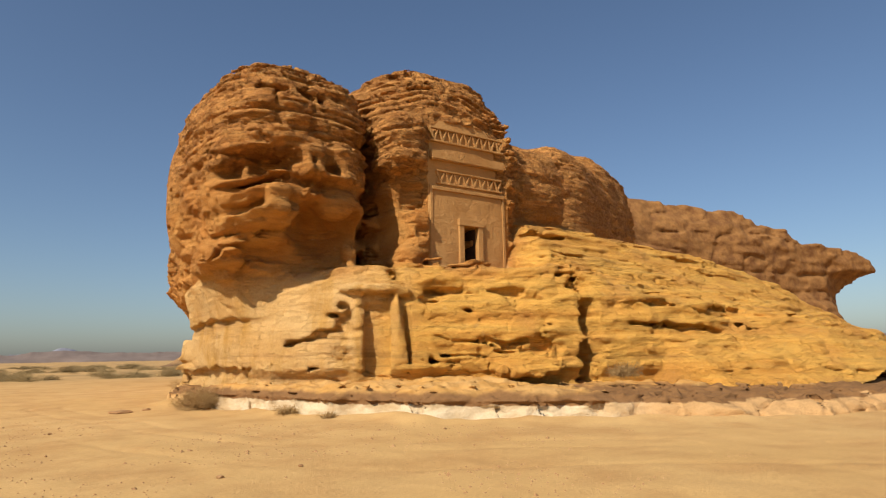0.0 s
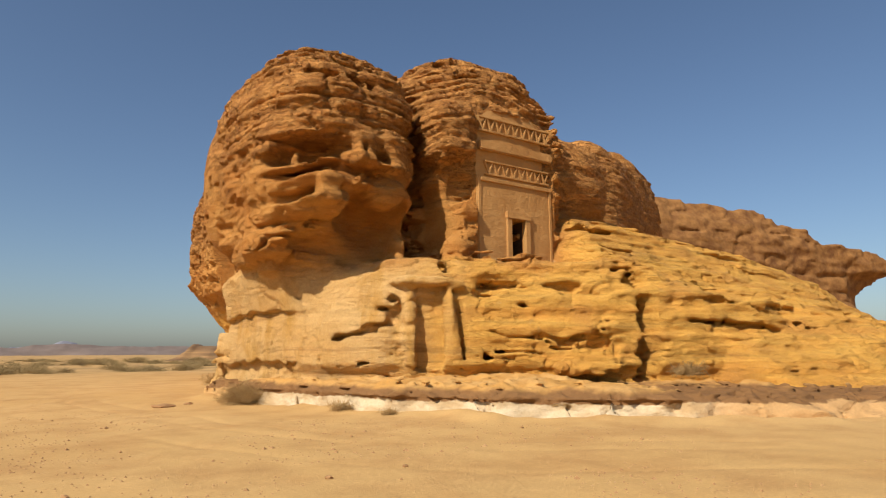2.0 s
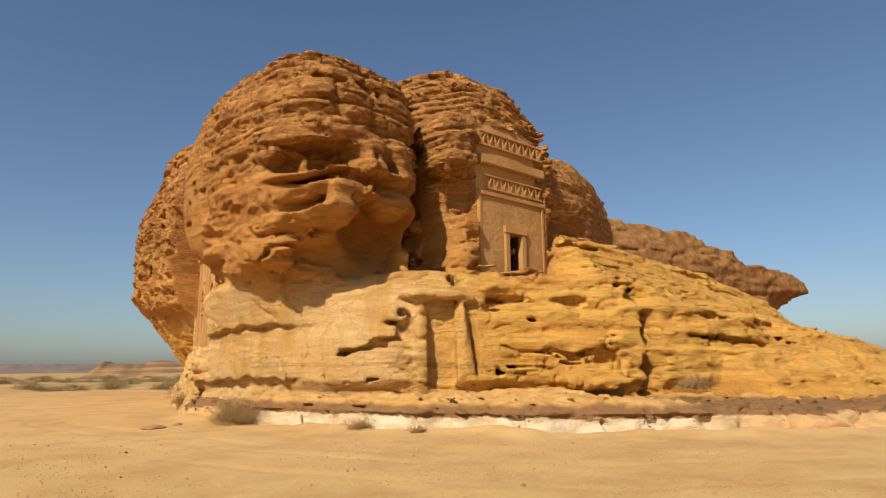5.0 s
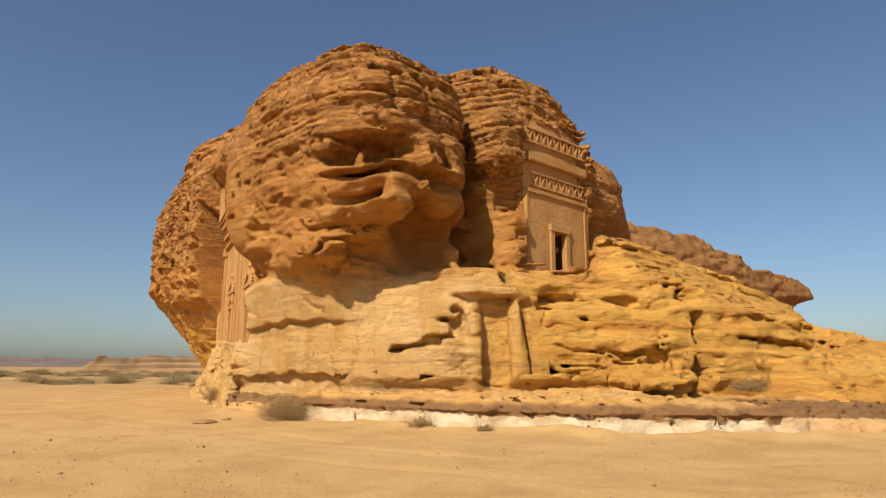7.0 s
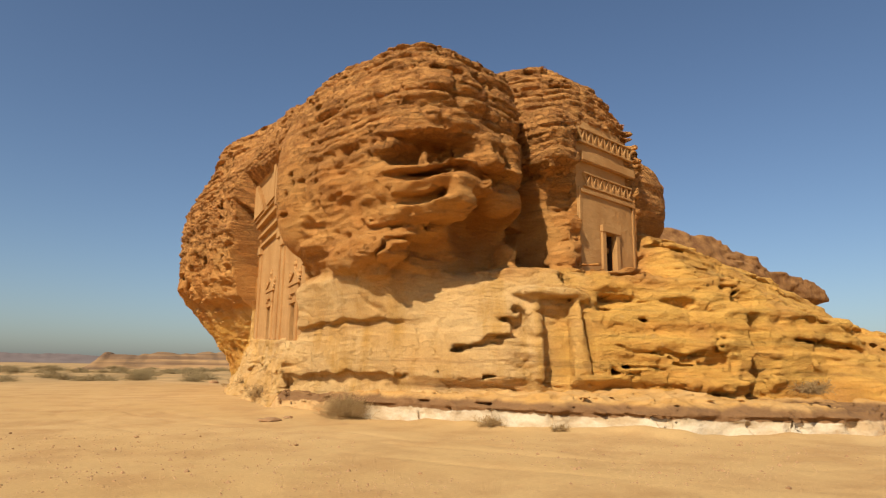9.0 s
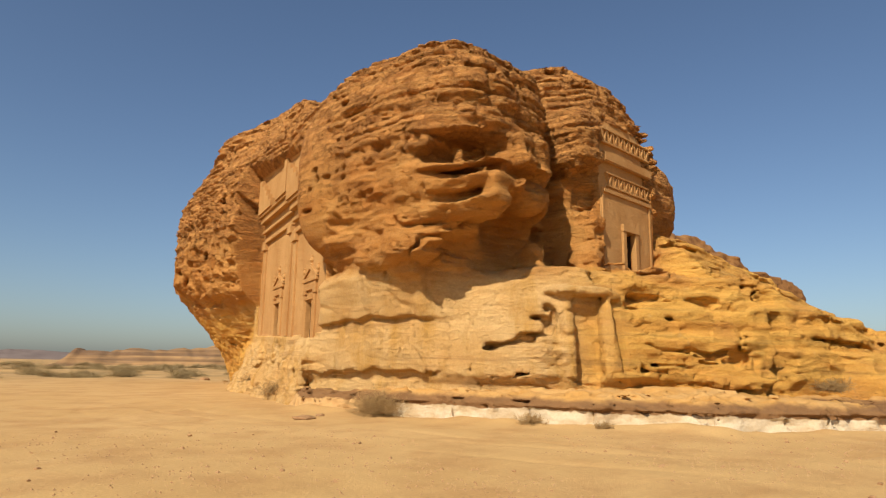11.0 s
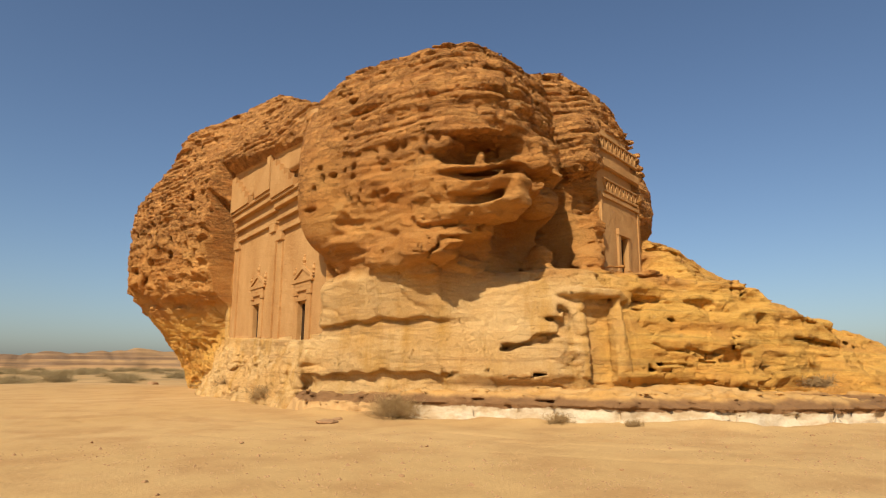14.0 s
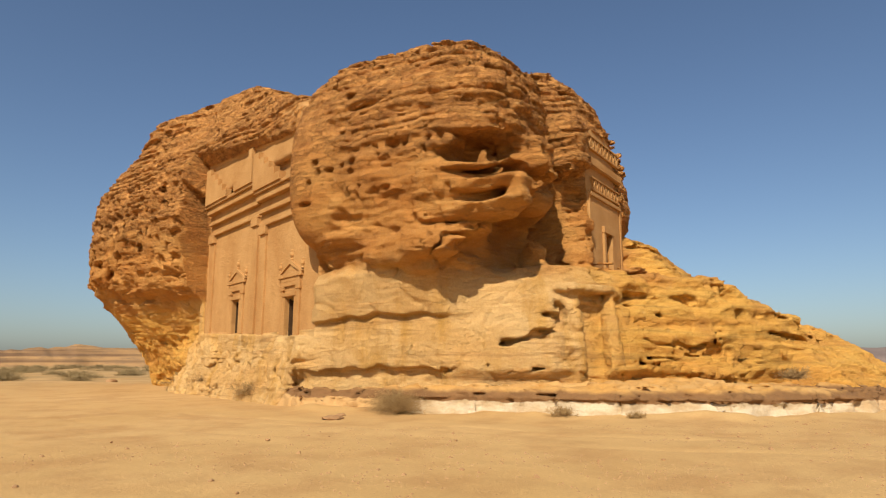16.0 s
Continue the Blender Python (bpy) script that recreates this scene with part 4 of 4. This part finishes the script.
def ornate_door(parent, at, z0, z1, zp):
    """Doorway with frame, entablature, pediment and urns."""
    d = new("doorway")
    d.parent = parent
    tagged(d, "tall dark doorway under a small pediment")
    tomb_frame(d, at - 0.6, at + 0.6, z0, z1, 0.22, 0.12)
    for off in (-1.05, 1.05):
        bm = bmesh.new()
        box(bm, (at + off - 0.2, -0.12, z0), (at + off + 0.2, 0.1, z1 + 0.35), 0.03)
        box(bm, (at + off - 0.28, -0.17, z1 + 0.35), (at + off + 0.28, 0.1, z1 + 0.6), 0.04)
        part("side_pilaster", bm, CARVED, d)
    bm = bmesh.new()
    box(bm, (at - 1.3, -0.13, z1 + 0.6), (at + 1.3, 0.1, z1 + 0.85), 0.03)
    box(bm, (at - 1.2, -0.12, z1 + 0.85), (at + 1.2, 0.1, zp - 0.25), 0.02)
    box(bm, (at - 1.5, -0.2, zp - 0.25), (at + 1.5, 0.1, zp), 0.04)
    part("entablature", bm, CARVED, d)
    bm = prism(bmesh.new(), [(at - 1.45, zp), (at + 1.45, zp), (at, zp + 0.62)], -0.08, 0.1)
    part("gable", bm, CARVED, d)
    for sgn in (-1, 1):
        bm = prism(bmesh.new(), [(at + sgn * 1.6, zp), (at + sgn * 1.25, zp), (at, zp + 0.55), (at, zp + 0.8)], -0.18, 0.1)
        part("raking_cornice", bm, CARVED, d)
    urn(d, at, zp + 0.74, 0.95)
    urn(d, at - 1.45, zp + 0.12, 0.9)
    urn(d, at + 1.45, zp + 0.12, 0.9)
    chamber(d, at - 0.6, at + 0.6, z0 - 0.05, z1 + 0.02, 3.0)


def double_tomb_half(label, u0, u1, zc, door, base, has_far):
    """One facade of the pair. Local x runs along the wall towards its near end, so x = -u."""
    t = thing("pilastered_tomb", label, "rock tomb", (*FACE_AT, 0), FACE_TURN + 180, "tombs on the recessed wall")
    a, b = -u1, -u0
    for lo, hi, out, name in ((zc - 0.55, zc - 0.1, 0.5, "cornice"), (zc - 0.1, zc + 0.12, 0.68, "cornice_lip"), (zc - 1.35, zc - 1.1, 0.3, "moulding"), (zc - 2.2, zc - 1.98, 0.24, "architrave")):
        bm = bmesh.new()
        box(bm, (a, -out, lo), (b, 0.1, hi), 0.05)
        part(name, bm, CARVED, t)
    bm = prism(bmesh.new(), [(a, zc - 1.1), (b, zc - 1.1), (b, zc - 0.55), (a, zc - 0.55)], -0.12, 0.1)
    part("frieze", bm, CARVED, t)
    for x in ((a + 0.15, b - 1.0) if has_far else (a + 0.15,)):
        bm = bmesh.new()
        box(bm, (x, -0.14, base), (x + 0.85, 0.1, zc - 2.75), 0.03)
        part("pilaster", bm, CARVED, t)
        bm = bmesh.new()
        box(bm, (x - 0.08, -0.3, zc - 2.75), (x + 0.93, 0.1, zc - 2.2), 0.06)
        part("capital", bm, CARVED, t)
    ornate_door(t, -door, base + 0.1, base + 2.4, base + 3.75)
    return t


tomb_a = double_tomb_half("pale pilastered tomb facade with pedimented doorway", 4.4, 13.6, 13.75, 7.8, 4.0, True)
for tomb, u_lo, u_hi, zb, zt, left in ((tomb_a, 9.0, 13.3, 13.85, 16.6, False), (tomb_a, 4.5, 7.6, 13.85, 16.2, True)):
    stepped_block(tomb, -u_hi, -u_lo, zb, zt, 5, not left, 0.3)
tomb_b = double_tomb_half("second pale tomb facade, half hidden behind the dome", -3.6, 4.2, 13.0, -0.5, 3.6, False)
stepped_block(tomb_b, -4.2, -0.1, 13.1, 15.6, 5, True, 0.3)


# ---- far ridge with its beak ----
def ridge():
    r = Rock(steps((62, 130, 0.45)), steps((40, 84, 0.45)), steps((-1, 30, 0.3)))
    plan = outline_field(r.xs, r.ys, [(64, 63), (74, 60.2), (84, 57.6), (96, 55), (106, 52.8), (114, 51.3), (121, 49.6), (125.5, 48.4), (125, 52), (118, 62), (104, 74), (78, 80)])
    top = np.interp(r.xs, [62, 76, 81, 85, 96, 103, 107, 110, 118, 122, 124, 126], [27, 26.3, 26.0, 25.6, 24.6, 22.6, 20.8, 19.7, 19.4, 18.8, 17.4, 15.8])[:, None] + 0 * r.ys[None, :]
    inset = np.interp(r.zs, [-1, 4, 8, 11, 14, 17, 20, 22, 26], [-4, -2.5, -1.0, 0.2, 0.1, 0.0, 0.3, 0.9, 3.0])
    beak = ramp01(r.xs, 112, 121)[:, None, None] * np.interp(r.zs, [-1, 6, 9, 12, 14.6, 15.6, 30], [4, 4, 4, 3.2, 2.0, 0.0, 0])[None, None, :]
    r.f = smax(plan[:, :, None] + inset[None, None, :] + beak, r.Z - top[:, :, None], 0.5).astype(np.float32)
    near = np.nonzero(np.abs(r.f) < 2.5)
    px, py, pz = r.xs[near[0]], r.ys[near[1]], r.zs[near[2]]
    q = (pz + 1.2 * wave(px * 0.06, py * 0.06, pz * 0.05, 30)) / 1.7
    d = 0.6 * wave(px * 0.16, py * 0.16, pz * 0.2, 31) + 0.35 * wave(px * 0.4, py * 0.4, pz * 0.9, 32) + 0.2 * wave(px * 0.9, py * 0.9, pz * 1.6, 33) + 0.5 * np.clip(1 - np.abs(wave(px * 0.2, py * 0.2, pz * 0.35, 34)) / 0.1, 0, 1) + 0.32 * ((q - np.floor(q)) - 0.5) * np.clip(0.5 + wave(px * 0.12, py * 0.12, np.floor(q) * 0.9, 35), 0, 1.3)
    r.f[near] += d.astype(np.float32)
    return r.skin()


def ridge_parts(places, quads):
    whole = tagged(new("far_ridge"), "distant brown sandstone ridge ending in a beak", "rock outcrop")
    return split_skin(whole, places, quads, (places[quads].mean(1)[:, 0] > 114).astype(int), (("crest", "long weathered crest", FAR_ROCK), ("beak", "overhanging pointed end", FAR_ROCK)))


ridge_parts(*ridge())


# ---- plateau and hills on the horizon ----
def long_hill(name, spine, height, depth, material, label, seed, steps_h):
    """A long low rise along a spine of (x, y), with stepped flanks."""
    n, m = 420, 14
    spine = np.array(spine, float)
    at = np.linspace(0, len(spine) - 1, n)
    sx, sy = np.interp(at, np.arange(len(spine)), spine[:, 0]), np.interp(at, np.arange(len(spine)), spine[:, 1])
    dx, dy = np.gradient(sx), np.gradient(sy)
    ln = np.hypot(dx, dy)
    nx, ny = dy / ln, -dx / ln
    for _ in range(300):
        nx[1:-1], ny[1:-1] = (nx[:-2] + nx[1:-1] + nx[2:]) / 3, (ny[:-2] + ny[1:-1] + ny[2:]) / 3
        sx[1:-1], sy[1:-1] = (sx[:-2] + sx[1:-1] + sx[2:]) / 3, (sy[:-2] + sy[1:-1] + sy[2:]) / 3
    k = np.linspace(-1, 1, m)
    prof = np.interp(np.abs(k), [0, 0.35, 0.45, 0.7, 0.8, 1], [1, 0.95, 0.6, 0.5, 0.2, 0]) if steps_h else (1 - np.abs(k)) ** 0.8
    ends = ramp01(at, 0, 0.25) * ramp01(-at, -(len(spine) - 1), -(len(spine) - 1) + 0.25)
    h = height * (0.7 + 0.3 * wave(at * 3, at * 0 + seed, at * 0, seed) + (0.06 if steps_h else 0.14) * wave(at * 11, at * 0, at * 0, seed + 1) + (0.0 if steps_h else 0.06) * wave(at * 34, at * 0, at * 0, seed + 4)) * ends
    rag = 1 + 0.25 * wave(at[:, None] * 4 + 0 * k, k[None, :] * 2 + 0 * at[:, None], 0 * at[:, None] + 0 * k, seed + 2)
    p = np.stack([sx[:, None] + nx[:, None] * k * depth * rag, sy[:, None] + ny[:, None] * k * depth * rag, h[:, None] * prof[None, :] - 0.6 * (np.abs(k) > 0.98)], -1).reshape(-1, 3)
    i = (np.arange(n - 1)[:, None] * m + np.arange(m - 1)[None, :]).ravel()
    return tagged(mesh_object(name, p, np.stack([i, i + 1, i + m + 1, i + m], 1), material, True), label, "hill", kind="structure")


long_hill("plateau_backdrop", [(62, 300), (85, 290), (115, 280), (170, 250), (240, 220)], 10.0, 34, PLATEAU, "low stepped sandstone plateau", 3, True)
# these far rises carry their haze in the base colour
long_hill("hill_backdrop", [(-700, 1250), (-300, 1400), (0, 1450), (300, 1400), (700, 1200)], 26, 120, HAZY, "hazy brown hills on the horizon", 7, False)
long_hill("hill_backdrop", [(-1400, 2500), (-600, 2900), (-100, 3000), (300, 2900)], 62, 300, FAINT, "far mountains paled by painted haze", 9, False)
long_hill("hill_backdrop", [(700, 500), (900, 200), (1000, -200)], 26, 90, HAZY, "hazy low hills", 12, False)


# ---- dry bushes ----
def bush_mesh(name, twigs, spread, height, seed, material):
    """Many thin bent twigs growing from one root, with small side shoots."""
    rng = np.random.default_rng(seed)
    V, F = [], []

    def lay(p, d, length, r, depth):
        shoots = []
        base = len(V)
        q = p.copy()
        for i in range(4):
            rr = r * (1 - 0.75 * i / 3)
            side = np.cross(d, [0.3, 0.2, 1.0])
            side /= np.linalg.norm(side) + 1e-6
            up = np.cross(side, d)
            for a in (0, 2.09, 4.19):
                V.append(q + rr * (math.cos(a) * side + math.sin(a) * up))
            if depth and i:
                for _ in range(2):
                    e = d + rng.normal(0, 0.6, 3)
                    shoots.append((q.copy(), e / np.linalg.norm(e)))
            d = d + rng.normal(0, 0.22, 3)
            d /= np.linalg.norm(d)
            q = q + d * length / 3
        for i in range(3):
            for k in range(3):
                a, b = base + 3 * i + k, base + 3 * i + (k + 1) % 3
                F.append((a, b, b + 3, a + 3))
        for sp, sd in shoots:
            lay(sp, sd, length * 0.45, r * 0.65, depth - 1)

    for i in range(twigs):
        a, e = rng.random() * math.tau, rng.random() ** 0.7
        d = np.array([math.cos(a) * e * spread, math.sin(a) * e * spread, height * (1.05 - 0.6 * e)])
        length = np.linalg.norm(d) * (0.75 + 0.4 * rng.random())
        root = np.array([math.cos(a) * e, math.sin(a) * e, 0]) * 0.25 * spread
        lay(root, d / np.linalg.norm(d), length, 0.012 + 0.006 * rng.random(), 2 if spread < 2 else 1)
    ob = mesh_object(name, np.array(V), np.array(F), material, True)
    return ob


big_bush = tagged(bush_mesh("dry_bush", 150, 1.05, 0.95, 1, TWIG), "tangled brown leafless bush at the ledge's end", "bush", "dry bushes")
big_bush.matrix_world = pose(8.2, 34.2, 0.05) @ Matrix.Diagonal((0.95, 0.95, 0.8, 1))
small_bush = bush_mesh("dry_bush", 60, 0.45, 0.32, 2, TWIG)
small_bush.matrix_world = pose(10.2, 27.0, 0.02)
tagged(small_bush, "small dry tuft on the sand below the ledge", "bush", "dry bushes")
for x, y, z, s, turn in ((10.9, 24.2, 0.02, 0.7, 40), (23.3, 19.7, 1.4, 1.3, 80), (13.9, 55.0, 0.6, 2.2, 130), (10.3, 46.6, 0.35, 1.6, 10), (40.9, 19.6, 3.1, 2.4, 250), (44.5, 20.6, 3.2, 2.0, 300), (16.6, 61.5, 0.1, 3.2, 190)):
    copy_thing(small_bush, pose(x, y, z, 0, 0, turn) @ Matrix.Scale(s, 4))

scrub = bush_mesh("desert_scrub", 90, 1.1, 0.75, 3, SCRUB)
tagged(scrub, "low grey-green desert shrub on the plain", "bush", "desert shrubs")
scrub.matrix_world = pose(2, 108, 0)
rng_s = random.Random(21)
for i in range(230):
    dist = 82 + 200 * rng_s.random() ** 1.2
    ang = radians(rng_s.uniform(-16, 30))
    x, y = dist * math.sin(ang), dist * math.cos(ang)
    if y < 90 and x > 0:
        continue
    s = rng_s.uniform(0.6, 1.9)
    m = pose(x, y, -0.1, 0, 0, rng_s.uniform(0, 360)) @ Matrix.Diagonal((s * rng_s.uniform(1.0, 1.8), s, s * rng_s.uniform(0.5, 0.8), 1))
    ob = copy_thing(scrub, m)
    ob.matrix_world = m


# ---- loose stones ----
def stone_mesh(seed, flat=0.6):
    bm = bmesh.new()
    bmesh.ops.create_icosphere(bm, subdivisions=2, radius=1.0)
    for v in bm.verts:
        f = 1 + 0.35 * noise.noise(v.co * 1.3 + Vector((seed * 3.1, 0, 0))) + 0.15 * noise.noise(v.co * 3.5 + Vector((0, seed, 0)))
        v.co = Vector((v.co.x * f, v.co.y * f * 0.75, max(v.co.z, -0.5) * f * flat))
    return bm


def stone(x, y, s, seed, flat, turn, label):
    me = bpy.data.meshes.new("stone")
    bm = stone_mesh(seed, flat)
    bm.to_mesh(me)
    bm.free()
    me.materials.append(STONE)
    ob = new("stone", me)
    ob.matrix_world = pose(x, y, 0.2 * s * flat, 0, 0, turn) @ Matrix.Scale(s, 4)
    return tagged(ob, label, "stone", "loose stones")


stone(4.76, 34.65, 0.55, 1, 0.22, 20, "flat brown slab of stone lying on sand")
stone(23.4, 85.1, 0.7, 3, 0.5, 10, "dark boulder on the plain")
stone(6.0, 35.4, 0.28, 2, 0.3, 60, "small flat stone on sand")
for i in range(46):
    d, a = rng_s.uniform(9, 34), radians(rng_s.uniform(-25, 62))
    bx, by = -7 + d * math.sin(a), 5 + d * math.cos(a)
    if by - 24 > -1.2 * (bx - 9):
        continue
    stone(bx, by, rng_s.uniform(0.03, 0.09), 5 + i % 6, 0.6, rng_s.uniform(0, 360), "small brown stone on sand")


def gravel():
    """Countless chips of gravel strewn over the near sand."""
    rng = np.random.default_rng(4)
    n = 9500
    d, a = 3 + 26 * rng.random(n) ** 0.8, np.radians(rng.uniform(-50, 80, n))
    x, y = -7 + d * np.sin(a), 5 + d * np.cos(a)
    keep = (y - 24 < -1.1 * (x - 9)) & (wave(x * 0.3, y * 0.3, 0 * x, 40) + 0.5 * wave(x, y, 0 * x, 41) > -0.15)
    x, y = x[keep], y[keep]
    n = len(x)
    s = rng.uniform(0.012, 0.04, n) * (1 + (rng.random(n) > 0.96))
    base = np.array([(1, 0, 0), (0, 1, 0), (-1, 0, 0), (0, -1, 0), (0, 0, 0.8), (0, 0, -0.4)], float)
    tri = np.array([(0, 1, 4), (1, 2, 4), (2, 3, 4), (3, 0, 4), (1, 0, 5), (2, 1, 5), (3, 2, 5), (0, 3, 5)])
    jit = 1 + 0.4 * (rng.random((n, 6, 3)) - 0.5)
    turn = rng.uniform(0, math.tau, n)
    c, si = np.cos(turn)[:, None], np.sin(turn)[:, None]
    b = base[None] * jit * s[:, None, None]
    p = np.stack([b[:, :, 0] * c - b[:, :, 1] * si + x[:, None], b[:, :, 0] * si + b[:, :, 1] * c + y[:, None], b[:, :, 2] + ground_height(x, y)[:, None]], -1)
    f = tri[None] + 6 * np.arange(n)[:, None, None]
    return p.reshape(-1, 3), f.reshape(-1, 3)


tagged(mesh_object("gravel", *gravel(), STONE, False), "scattered gravel chips on sand", "gravel", kind="stuff")
